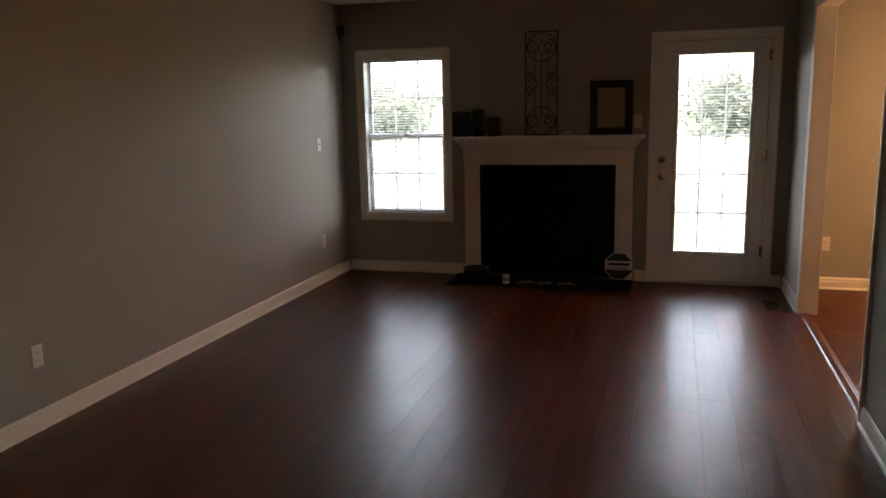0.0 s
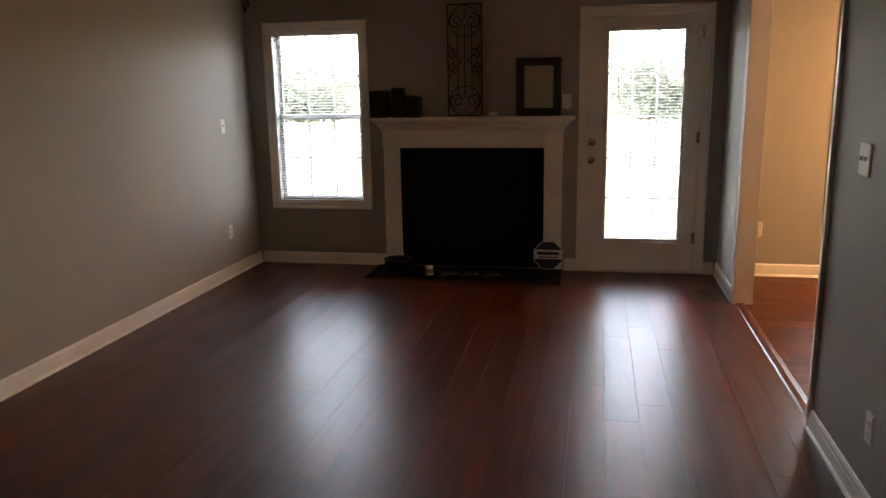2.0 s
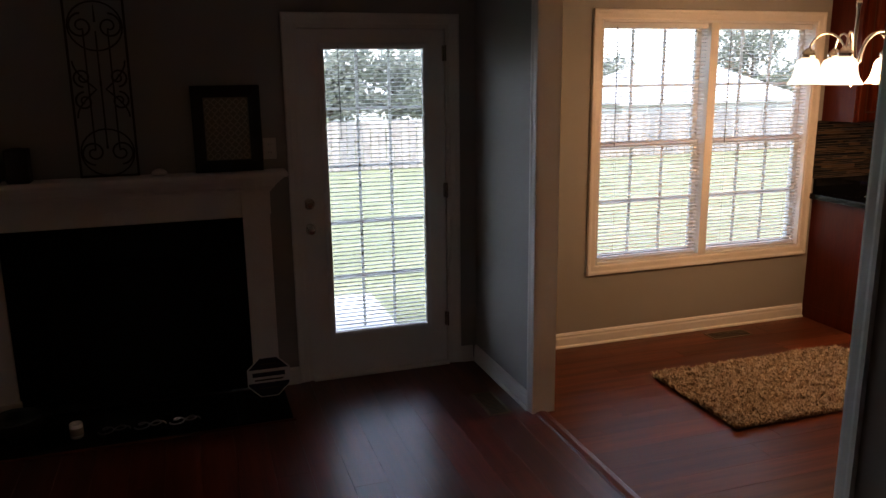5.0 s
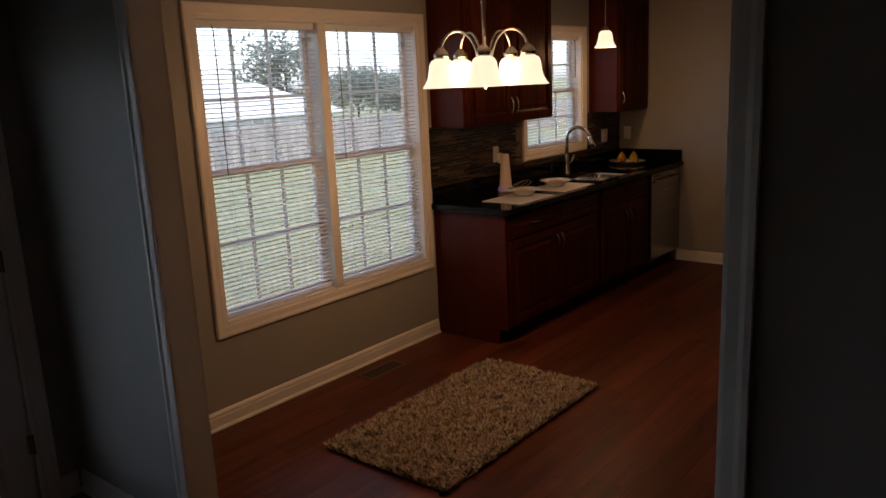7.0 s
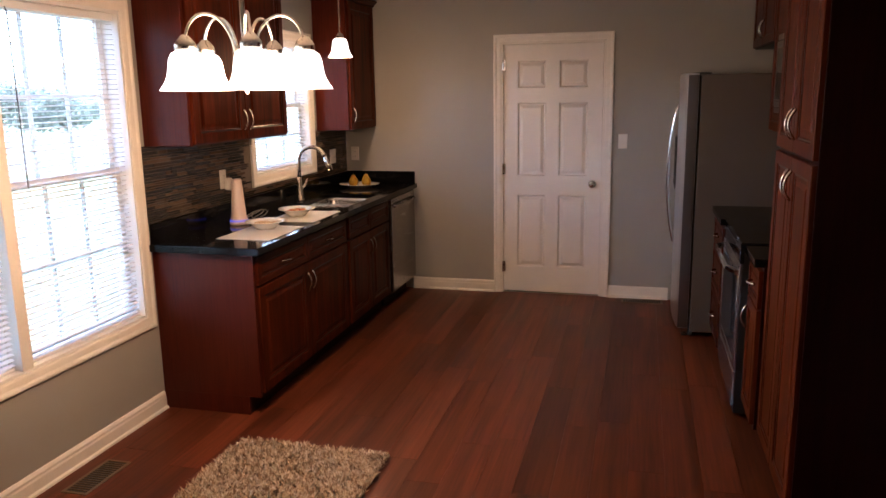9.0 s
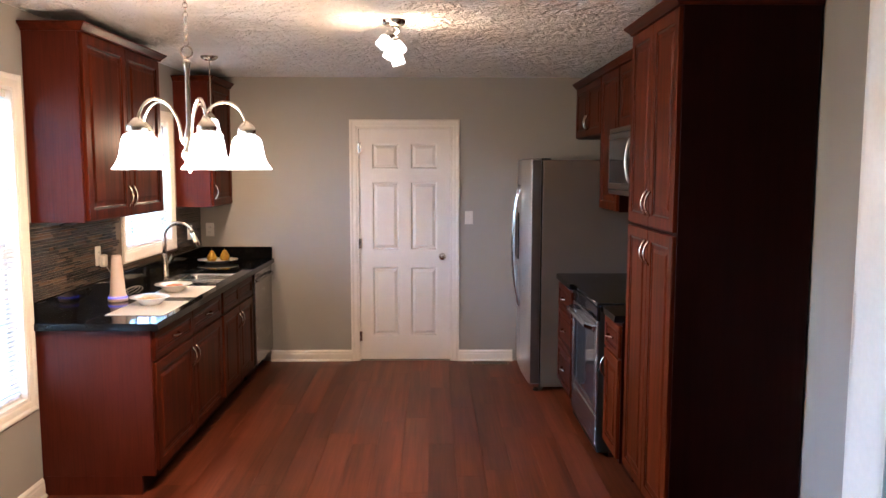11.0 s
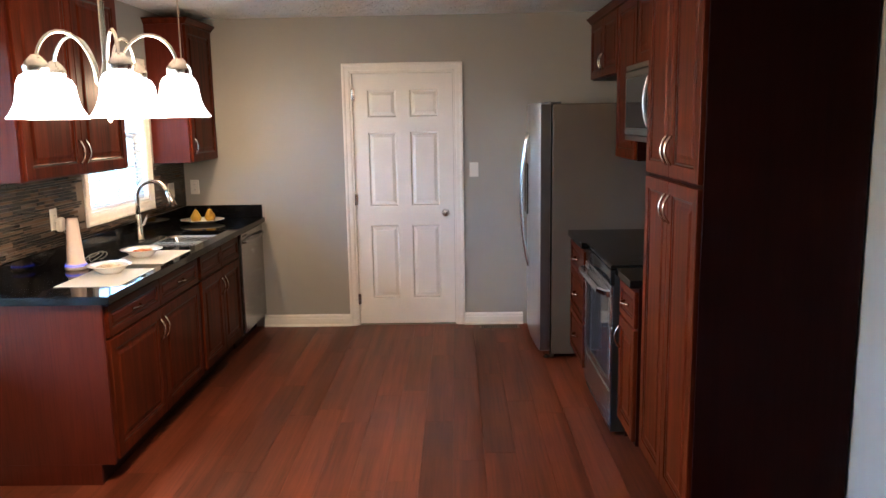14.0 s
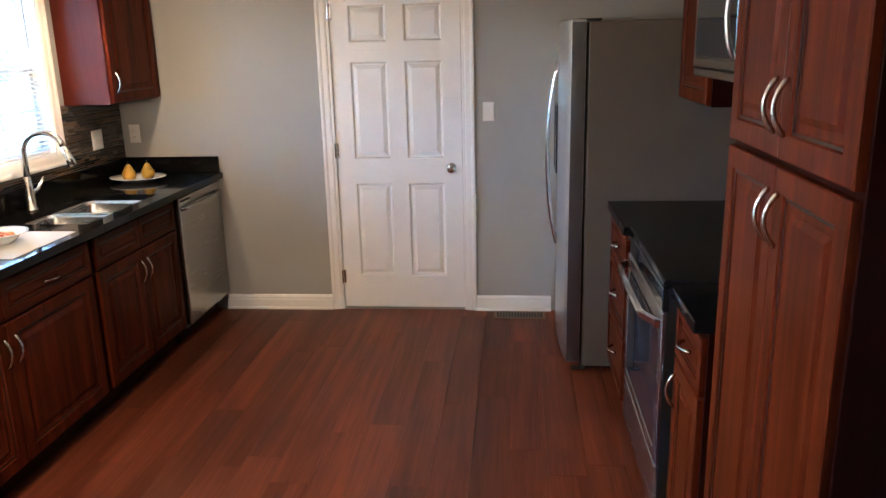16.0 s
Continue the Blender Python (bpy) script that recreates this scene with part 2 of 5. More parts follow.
SLOT = plain("dark_slot", (0.02, 0.018, 0.016), 0.6)
BRASSV = plain("bronze_register_metal", (0.17, 0.115, 0.065), 0.45, 0.4, vary=0.2)
CERAMIC = plain("white_glazed_ceramic", (0.80, 0.78, 0.73), 0.15, vary=0.03, bump=0.0)
PEAR = mottled("yellow_pear_skin", [(0.35, (0.27, 0.16, 0.004)), (0.65, (0.44, 0.27, 0.006))], 18, 0.5, 0.05, 0.001, ior=1.3)
FOOD_R = mottled("red_fruit", [(0.4, (0.45, 0.04, 0.02)), (0.6, (0.55, 0.30, 0.05))], 60, 0.4)
FOOD_B = mottled("grain_flakes", [(0.4, (0.40, 0.28, 0.16)), (0.6, (0.68, 0.58, 0.42))], 90, 0.7)
MATC = plain("cream_woven_placemat", (0.68, 0.66, 0.60), 0.55, vary=0.07, grain=500, bump=0.3)
CONE = plain("blush_matte_plastic", (0.72, 0.60, 0.53), 0.5, vary=0.03)
BLUELED = glowing("blue_indicator_glow", (0.10, 0.10, 1.0), 0.035, (0.25, 0.25, 0.4))
CABLE = plain("white_cable", (0.6, 0.58, 0.55), 0.5)
DARKCABLE = plain("grey_cable", (0.24, 0.23, 0.22), 0.5)
SHADE = glowing("lit_alabaster_glass", (1.0, 0.74, 0.45), SHADE_GLOW)
GLASS = clear_glass("window_glass")
RUGFIBRE = per_island("shag_fibre", [(0.0, (0.16, 0.09, 0.045)), (0.35, (0.36, 0.25, 0.15)), (0.7, (0.52, 0.41, 0.28)), (1.0, (0.62, 0.54, 0.42))], 0.9)
MOSAIC = per_island("glass_stone_mosaic", [(0.0, (0.006, 0.006, 0.007)), (0.42, (0.012, 0.011, 0.010)), (0.62, (0.040, 0.025, 0.015)), (0.84, (0.110, 0.070, 0.040)), (1.0, (0.030, 0.034, 0.038))], 0.16, 40)
WAND = plain("grey_clear_wand", (0.10, 0.10, 0.10), 0.25, bump=0)
GROUT = plain("tan_grout", (0.11, 0.088, 0.066), 0.9)
NAVY = plain("navy_sign_enamel", (0.012, 0.018, 0.06), 0.35, bump=0)
SIGNWHITE = plain("white_sign_enamel", (0.75, 0.75, 0.75), 0.4, bump=0)
LATTICE = plain("cream_lattice_print", (0.50, 0.47, 0.38), 0.7)
PRINT = plain("tan_print_ground", (0.28, 0.25, 0.19), 0.8)
LAWN = mottled("mown_lawn", [(0.3, (0.085, 0.098, 0.042)), (0.55, (0.130, 0.140, 0.068)), (0.75, (0.185, 0.180, 0.105))], 1.1, 0.9, 0.4, 0.05, 8)
CONCRETE = mottled("pale_concrete", [(0.3, (0.50, 0.49, 0.46)), (0.7, (0.62, 0.61, 0.58))], 4, 0.85, 0.15, 0.01)
FENCEWOOD = wood("weathered_fence_board", (0.16, 0.14, 0.12), (0.32, 0.29, 0.26), "z", 0.85, 0.2, 0.0)
SIDING = plain("white_house_siding", (0.52, 0.52, 0.50), 0.6)
SHINGLE = mottled("grey_roof_shingle", [(0.3, (0.34, 0.33, 0.32)), (0.7, (0.48, 0.47, 0.45))], 30, 0.9)
BARK = mottled("brown_bark", [(0.3, (0.05, 0.035, 0.025)), (0.7, (0.12, 0.09, 0.06))], 14, 0.9, 0.6, 0.03)
LEAF = per_island("broadleaf_foliage", [(0.0, (0.065, 0.080, 0.052)), (0.5, (0.100, 0.118, 0.080)), (1.0, (0.15, 0.16, 0.12))], 0.6)
leaf_nodes, leaf_links = LEAF.node_tree.nodes, LEAF.node_tree.links
leaf_through = leaf_nodes.new("ShaderNodeBsdfTranslucent")
leaf_through.inputs[0].default_value = (0.37, 0.38, 0.33, 1)
leaf_mix = leaf_nodes.new("ShaderNodeMixShader")
leaf_mix.inputs[0].default_value = 0.5
leaf_links.new(leaf_nodes["Principled BSDF"].outputs[0], leaf_mix.inputs[1])
leaf_links.new(leaf_through.outputs[0], leaf_mix.inputs[2])
leaf_links.new(leaf_mix.outputs[0], leaf_nodes["Material Output"].inputs[0])
BLACKGLASS.node_tree.nodes["Principled BSDF"].inputs["IOR"].default_value = 1.28
for dull in (SLATE, SOOT, KICK):
    dull.node_tree.nodes["Principled BSDF"].inputs["Specular IOR Level"].default_value = 0.12


# ---- building helpers ----
def link(name, bm, material, smooth=False):
    me = bpy.data.meshes.new(name)
    bm.normal_update()
    bm.to_mesh(me)
    bm.free()
    if smooth:
        for f in me.polygons:
            f.use_smooth = True
    me.materials.append(material)
    return new(name, me)


def structure(name, bm, material, label="", category=""):
    return tagged(link(name, bm, material), label, category, kind="structure")


def thing(name, at, label, category, group="", kind=""):
    ob = new(name)
    ob.location = at
    ob.empty_display_size = 0.1
    return tagged(ob, label, category, group, kind)


def base_of(ob):
    v = Vector((0, 0, 0))
    while ob is not None:
        v += ob.location
        ob = ob.parent
    return v


def part(name, bm, material, parent, label="", smooth=False):
    """Links a bmesh, drawn in world metres, as one mesh under its thing or part."""
    bmesh.ops.translate(bm, verts=bm.verts, vec=-base_of(parent))
    ob = link(name, bm, material, smooth)
    ob.parent = parent
    return tagged(ob, label)


def single(name, bm, material, label, category, at, group="", smooth=False, kind=""):
    """A thing that is one mesh, with its origin at its base."""
    bmesh.ops.translate(bm, verts=bm.verts, vec=-Vector(at))
    ob = link(name, bm, material, smooth)
    ob.location = at
    return tagged(ob, label, category, group, kind)


def box(x0, x1, y0, y1, z0, z1, bevel=0.0, bm=None, seg=1):
    x0, x1, y0, y1, z0, z1 = min(x0, x1), max(x0, x1), min(y0, y1), max(y0, y1), min(z0, z1), max(z0, z1)
    b = bmesh.new()
    bmesh.ops.create_cube(b, size=1.0)
    for v in b.verts:
        v.co = ((x0 + x1) / 2 + v.co.x * (x1 - x0), (y0 + y1) / 2 + v.co.y * (y1 - y0), (z0 + z1) / 2 + v.co.z * (z1 - z0))
    if bevel:
        bmesh.ops.bevel(b, geom=b.edges[:], offset=min(bevel, 0.45 * min(x1 - x0, y1 - y0, z1 - z0)), segments=seg, affect='EDGES', profile=0.6)
    if bm is None:
        return b
    join(bm, b)
    return bm


def join(bm, other):
    vs = [bm.verts.new(v.co) for v in other.verts]
    other.verts.index_update()
    for f in other.faces:
        bm.faces.new([vs[v.index] for v in f.verts])
    other.free()
    return bm


def lathe(profile, cx, cy, seg=24, bm=None, close=False):
    """Turns (radius, height) pairs round the upright axis at cx, cy."""
    bm = bm or bmesh.new()
    rings = []
    for r, z in profile:
        if r < 1e-5:
            rings.append([bm.verts.new((cx, cy, z))])
        else:
            rings.append([bm.verts.new((cx + r * math.cos(2 * math.pi * i / seg), cy + r * math.sin(2 * math.pi * i / seg), z)) for i in range(seg)])
    for a, b in zip(rings, rings[1:]):
        for i in range(seg):
            j = (i + 1) % seg
            if len(a) == 1 and len(b) == 1:
                continue
            if len(a) == 1:
                bm.faces.new((a[0], b[j], b[i]))
            elif len(b) == 1:
                bm.faces.new((a[i], a[j], b[0]))
            else:
                bm.faces.new((a[i], a[j], b[j], b[i]))
    return bm


def tube(points, radius, seg=8, bm=None, caps=True):
    bm = bm or bmesh.new()
    pts = [Vector(p) for p in points]
    up, rings = None, []
    for i, p in enumerate(pts):
        d = (pts[min(i + 1, len(pts) - 1)] - pts[max(i - 1, 0)]).normalized()
        if up is None:
            up = d.orthogonal().normalized()
        up = (up - d * up.dot(d)).normalized()
        side = d.cross(up)
        r = radius(i / (len(pts) - 1)) if callable(radius) else radius
        rings.append([bm.verts.new(p + r * (math.cos(a) * up + math.sin(a) * side)) for a in (2 * math.pi * k / seg for k in range(seg))])
    for a, b in zip(rings, rings[1:]):
        for k in range(seg):
            j = (k + 1) % seg
            bm.faces.new((a[k], a[j], b[j], b[k]))
    if caps:
        bm.faces.new(rings[0][::-1])
        bm.faces.new(rings[-1])
    return bm


def loft(loops, bm=None, cap_first=False, cap_last=True):
    bm = bm or bmesh.new()
    rows = [[bm.verts.new(p) for p in lp] for lp in loops]
    for a, b in zip(rows, rows[1:]):
        for i in range(len(a)):
            j = (i + 1) % len(a)
            bm.faces.new((a[i], a[j], b[j], b[i]))
    if cap_first:
        bm.faces.new(rows[0][::-1])
    if cap_last:
        bm.faces.new(rows[-1])
    return bm


def ball(c, r, seg=12, rings=8, bm=None):
    prof = [(r[0] * math.sin(math.pi * i / rings), -math.cos(math.pi * i / rings)) for i in range(rings + 1)]
    return lathe([(max(0, a) if 0 < i < rings else 0, c[2] + r[1] * h) for i, (a, h) in enumerate(prof)], c[0], c[1], seg, bm)


class Face:
    """An upright face: u runs along it, v up, n out of it."""

    def __init__(self, axis, at, sign):
        self.axis, self.at, self.sign = axis, at, sign

    def p(self, u, v, n):
        d = self.at + self.sign * n
        return (u, d, v) if self.axis == "y" else (d, u, v)

    def box(self, u0, u1, v0, v1, n0, n1, bevel=0.0, bm=None):
        a, b = self.p(u0, v0, n0), self.p(u1, v1, n1)
        return box(a[0], b[0], a[1], b[1], a[2], b[2], bevel, bm)

    def rect(self, u0, u1, v0, v1, inset, n):
        return [self.p(u0 + inset, v0 + inset, n), self.p(u1 - inset, v0 + inset, n), self.p(u1 - inset, v1 - inset, n), self.p(u0 + inset, v1 - inset, n)]

    def panel(self, u0, u1, v0, v1, profile, bm=None):
        """Rectangular rings of (inset, height): a raised-panel front in one piece."""
        b = loft([self.rect(u0, u1, v0, v1, i, n) for i, n in profile], bm, cap_first=False)
        bmesh.ops.recalc_face_normals(b, faces=b.faces)
        return b


def holes_wall(face, depth, u0, u1, z0, z1, holes):
    """A wall with openings that go through it."""
    bm = bmesh.new()
    cuts = sorted({u0, u1, *[h[0] for h in holes], *[h[1] for h in holes]})
    for a, b in zip(cuts, cuts[1:]):
        over = sorted([h for h in holes if h[0] <= a + 1e-6 and h[1] >= b - 1e-6], key=lambda h: h[2])
        z = z0
        for h in over:
            if h[2] > z + 1e-6:
                face.box(a, b, z, h[2], 0, -depth, 0, bm)
            z = h[3]
        if z < z1 - 1e-6:
            face.box(a, b, z, z1, 0, -depth, 0, bm)
    return bm


NORTH, EAST = Face("y", 0.0, -1), Face("x", 9.25, -1)
WEST, KSOUTH = Face("x", 0.0, 1), Face("y", -3.64, 1)
LIVE_E, KIT_W = Face("x", 3.895, -1), Face("x", 4.005, 1)
CEILING = 2.465

# ---- structure ----
# Openings in the long outside wall: x0, x1, z0, z1 inside the casings.
CAS = 0.062
WIN_L = (0.150 + CAS, 1.060 - CAS, 0.484 + CAS, 2.056 - CAS)
DOOR_E = (2.785 + CAS, 3.790 - CAS, 0.0, 2.096 - CAS)
WIN_K = (4.658 + CAS, 6.418 - CAS, 0.472 + CAS, 2.140 - CAS)
WIN_S = (7.566 + CAS, 8.590 - CAS, 1.070 + CAS, 2.115 - CAS)
DOOR_K = (-2.248 + CAS, -1.300 - CAS, 0.0, 2.11 - CAS)
OPEN_A, OPEN_B, OPEN_TOP = -2.818, -0.866, 2.14
WALL_D = 0.15

structure("wall_north", holes_wall(NORTH, WALL_D, -0.12, 9.37, -0.02, CEILING, [WIN_L, DOOR_E, WIN_K, WIN_S]), PAINT, "greige painted outside wall with windows and patio door", "wall")
structure("wall_west", box(-0.12, 0, -8.6, 0, -0.02, CEILING), PAINT, "long plain greige painted living room wall", "wall")
structure("wall_south", box(-0.12, 4.005, -8.72, -8.6, -0.02, CEILING), PAINT, "plain greige painted wall closing the living room", "wall")
structure("wall_partition", holes_wall(LIVE_E, 0.11, -8.6, 0, -0.02, CEILING, [(OPEN_A - 0.02, OPEN_B + 0.02, -0.02, OPEN_TOP + 0.02)]), PAINT, "greige partition with a wide cased opening", "wall")
structure("wall_kitchen_south", box(4.005, 9.37, -3.76, -3.64, -0.02, CEILING), PAINT, "greige kitchen wall behind tall cherry cabinets", "wall")
structure("wall_east", holes_wall(EAST, 0.12, -3.64, 0, -0.02, CEILING, [DOOR_K]), PAINT, "greige end wall with a white panelled door", "wall")
structure("wall_closet", box(9.40, 9.46, -2.6, -1.0, -0.02, CEILING), PAINT, "plain wall closing the space behind the door", "wall")
structure("ceiling_living", box(-0.12, 3.95, -8.72, 0.15, CEILING, CEILING + 0.1), CEIL, "white stomp-textured plaster ceiling", "ceiling")
structure("ceiling_kitchen", box(3.95, 9.46, -3.76, 0.15, CEILING, CEILING + 0.1), CEIL, "white stomp-textured plaster kitchen ceiling", "ceiling")
floor_living = structure("floor_living", box(-0.12, 3.95, -8.72, 0.15, -0.06, -0.012), SUBFLOOR, "dark red-brown laminate plank floor with satin sheen", "floor")
floor_kitchen = structure("floor_kitchen", box(3.95, 9.46, -3.76, 0.15, -0.06, -0.012), SUBFLOOR, "red-brown laminate plank kitchen floor", "floor")


def baseboard(face, u0, u1, name="baseboard"):
    prof = [(0.0, 0.014), (0.062, 0.014), (0.072, 0.011), (0.082, 0.012), (0.094, 0.006), (0.098, 0.0)]
    bm = bmesh.new()
    rows = [[bm.verts.new(face.p(u, v, n)) for v, n in prof] for u in (u0, u1)]
    for i in range(len(prof) - 1):
        bm.faces.new((rows[0][i], rows[0][i + 1], rows[1][i + 1], rows[1][i]))
    for r in rows:
        bm.faces.new([*r, bm.verts.new(face.p(u0 if r is rows[0] else u1, 0, 0))])
    shoe = [(0.0, 0.026), (0.009, 0.024), (0.016, 0.014)]
    rs = [[bm.verts.new(face.p(u, v, n)) for v, n in shoe] for u in (u0, u1)]
    for i in range(2):
        bm.faces.new((rs[0][i], rs[0][i + 1], rs[1][i + 1], rs[1][i]))
    bmesh.ops.recalc_face_normals(bm, faces=bm.faces)
    return structure(name, bm, TRIM, "white moulded baseboard along the wall", "baseboard")


baseboard(NORTH, 0.03, 1.165)
baseboard(NORTH, 2.69, 2.785)
baseboard(NORTH, 3.790, 3.87)
baseboard(WEST, -8.6, 0.0)
baseboard(LIVE_E, OPEN_B + 0.045, -0.002)
baseboard(LIVE_E, -8.6, OPEN_A - 0.045)
baseboard(NORTH, 4.03, 6.44)
baseboard(KIT_W, -3.64, OPEN_A - 0.045)
baseboard(KIT_W, OPEN_B + 0.045, -0.002)
baseboard(KSOUTH, 4.005, 5.795)
baseboard(EAST, -1.300, -0.59)
baseboard(EAST, -2.72, -2.248)


def casing(face, u0, u1, v0, v1, name, sill=True, w=CAS, label="white moulded casing"):
    """Picture-frame casing of four (or three) mitred lengths round an opening."""
    prof = [(0.0, 0.0), (0.0, 0.009), (0.010, 0.012), (0.034, 0.013), (0.046, 0.018), (0.058, 0.018), (w, 0.014), (w, 0.0)]
    bm = bmesh.new()
    cols = []
    for o, n in prof:
        if sill:
            pts = [(u0 - o, v0 - o), (u1 + o, v0 - o), (u1 + o, v1 + o), (u0 - o, v1 + o)]
        else:
            pts = [(u0 - o, v0), (u0 - o, v1 + o), (u1 + o, v1 + o), (u1 + o, v0)]
        cols.append([bm.verts.new(face.p(u, v, n)) for u, v in pts])
    m = len(cols[0])
    for a, b in zip(cols, cols[1:]):
        for i in range(m if sill else m - 1):
            j = (i + 1) % m
            bm.faces.new((a[i], a[j], b[j], b[i]))
    bmesh.ops.recalc_face_normals(bm, faces=bm.faces)
    return structure(name, bm, TRIM, label, "trim")


def lining(face, u0, u1, v0, v1, depth, sill=True, t=0.014):
    bm = bmesh.new()
    face.box(u0 - 0.001, u0 + t, v0, v1, 0.004, -depth, 0.001, bm)
    face.box(u1 - t, u1 + 0.001, v0, v1, 0.004, -depth, 0.001, bm)
    face.box(u0 + t, u1 - t, v1 - t, v1 + 0.001, 0.004, -depth, 0.001, bm)
    if sill:
        face.box(u0 + t, u1 - t, v0 - 0.001, v0 + t, 0.004, -depth, 0.001, bm)
    return bm


# the cased opening between the rooms
trim_open = structure("trim_opening", lining(LIVE_E, OPEN_A - 0.016, OPEN_B + 0.016, -0.001, OPEN_TOP + 0.016, 0.114, False, 0.016), TRIM, "white painted jambs of the wide opening", "trim")
casing(LIVE_E, OPEN_A, OPEN_B, 0, OPEN_TOP, "trim_opening_living", False, 0.057)
casing(KIT_W, OPEN_A, OPEN_B, 0, OPEN_TOP, "trim_opening_kitchen", False, 0.057)

strip = loft([[(x, OPEN_A + 0.002, z) for x, z in ((3.90, 0.0), (3.91, 0.008), (3.935, 0.013), (3.96, 0.008), (3.97, 0.0))],
              [(x, OPEN_B - 0.002, z) for x, z in ((3.90, 0.0), (3.91, 0.008), (3.935, 0.013), (3.96, 0.008), (3.97, 0.0))]], cap_first=True)
bmesh.ops.recalc_face_normals(strip, faces=strip.faces)
structure("threshold", strip, LAM_Y, "dark wood transition strip between two floors", "threshold")


def slat_mesh(w, depth=0.025, crown=0.0025):
    """One curved blind slat, centred, lying along x."""
    bm = bmesh.new()
    pts = [(-depth / 2, 0), (-depth / 4, crown * 0.75), (0, crown), (depth / 4, crown * 0.75), (depth / 2, 0)]
    rows = [[bm.verts.new((x, y, z)) for y, z in pts] for x in (-w / 2, w / 2)]
    low = [[bm.verts.new((x, y, z - 0.0006)) for y, z in pts] for x in (-w / 2, w / 2)]
    for r, s in ((rows, 1), (low, -1)):
        for i in range(4):
            f = (r[0][i], r[1][i], r[1][i + 1], r[0][i + 1])
            bm.faces.new(f if s > 0 else f[::-1])
    me = bpy.data.meshes.new("slat")
    bm.to_mesh(me)
    bm.free()
    for f in me.polygons:
        f.use_smooth = True
    me.materials.append(SLAT)
    return me


def blind(x0, x1, z0, z1, y, label, wand_at, tilt=8, pitch=0.0235, wand=0.62, rail=True):
    b = thing("window_blind", ((x0 + x1) / 2, y, z0), label, "blind", "slatted window blinds")
    if rail:
        part("headrail", box(x0, x1, y - 0.016, y + 0.016, z1 - 0.034, z1, 0.003), SLAT, b)
    part("bottom_rail", box(x0, x1, y - 0.011, y + 0.011, z0, z0 + 0.014, 0.003), SLAT, b)
    me = slat_mesh(x1 - x0)
    z = z0 + 0.026
    k = 0
    while z < z1 - 0.04:
        s = new("slat", me)
        s.parent = b
        s.matrix_local = pose(0, 0.0007 * math.sin(k * 2.3), z - z0, tilt + 1.6 * math.sin(k * 1.7) + 0.8 * math.sin(k * 0.31), 0, 0)
        z += pitch
        k += 1
    for f in (0.16, 0.84):
        u = x0 + f * (x1 - x0)
        for d in (-0.0125, 0.0125):
            part("ladder_cord", tube([(u, y + d, z0 + 0.01), (u, y + d, z1 - 0.02)], 0.0008, 4), SLAT, b)
    if wand:
        u = x0 + wand_at * (x1 - x0)
        part("tilt_wand", tube([(u, y - 0.024, z1 - 0.03), (u + 0.004, y - 0.028, z1 - 0.05), (u + 0.006, y - 0.027, z1 - 0.04 - wand)], 0.0032, 6), WAND, b, "slim grey tilt wand")
    return b


def sash(parent, x0, x1, z0, z1, y, cols, rows, name):
    w = 0.036
    bm = box(x0, x0 + w, y - 0.014, y + 0.014, z0, z1, 0.003)
    box(x1 - w, x1, y - 0.014, y + 0.014, z0, z1, 0.003, bm)
    box(x0 + w, x1 - w, y - 0.0135, y + 0.0135, z0, z0 + w, 0.003, bm)
    box(x0 + w, x1 - w, y - 0.0135, y + 0.0135, z1 - w, z1, 0.003, bm)
    s = part(name, bm, VINYL, parent)
    g = part("pane", box(x0 + w, x1 - w, y - 0.002, y + 0.002, z0 + w, z1 - w), GLASS, s, "clear glass pane")
    g.visible_shadow = False
    for i in range(1, cols):
        u = x0 + w + (x1 - x0 - 2 * w) * i / cols
        part("muntin", box(u - 0.009, u + 0.009, y - 0.007, y + 0.007, z0 + w, z1 - w, 0.002), GRILLE, s)
    for i in range(1, rows):
        v = z0 + w + (z1 - z0 - 2 * w) * i / rows
        part("muntin", box(x0 + w, x1 - w, y - 0.0065, y + 0.0065, v - 0.009, v + 0.009, 0.002), GRILLE, s)


def window(n, hole, units, label, blind_label, wand_at, wand=0.62):
    x0, x1, z0, z1 = hole
    casing(NORTH, x0, x1, z0, z1, f"trim_window_{n}")
    w = thing(f"window_{n}", ((x0 + x1) / 2, 0.07, z0), label, "window", kind="structure")
    part("window_frame", lining(NORTH, x0 + 0.001, x1 - 0.001, z0 + 0.001, z1 - 0.001, 0.14), VINYL, w)
    mull = 0.062
    width = (x1 - x0 - 0.028 - mull * (units - 1)) / units
    for i in range(units):
        a = x0 + 0.014 + i * (width + mull)
        b = a + width
        if i:
            part("mullion", box(a - mull, a, -0.008, 0.14, z0 + 0.014, z1 - 0.014, 0.003), TRIM, w)
        mid = (z0 + z1) / 2
        sash(w, a, b, mid - 0.018, z1 - 0.014, 0.105, 3, 2, "upper_sash")
        sash(w, a, b, z0 + 0.014, mid + 0.018, 0.076, 3, 2, "lower_sash")
        part("sash_lock", box((a + b) / 2 - 0.025, (a + b) / 2 + 0.025, 0.05, 0.064, mid + 0.014, mid + 0.03, 0.004), VINYL, w)
        blind(a + 0.006, b - 0.006, z0 + 0.018, z1 - 0.016, 0.034, blind_label, wand_at, wand=wand)


window(1, WIN_L, 1, "white double-hung living room window with grilles", "white slatted blind lowered in the living room window", 0.06, 0.5)
window(2, WIN_K, 2, "wide paired double-hung dining window in white casing", "white slatted blind lowered with slats open", 0.12, 0.72)
window(3, WIN_S, 1, "white window above the kitchen sink", "white slatted blind lowered behind the kitchen sink", 0.9, 0.3)


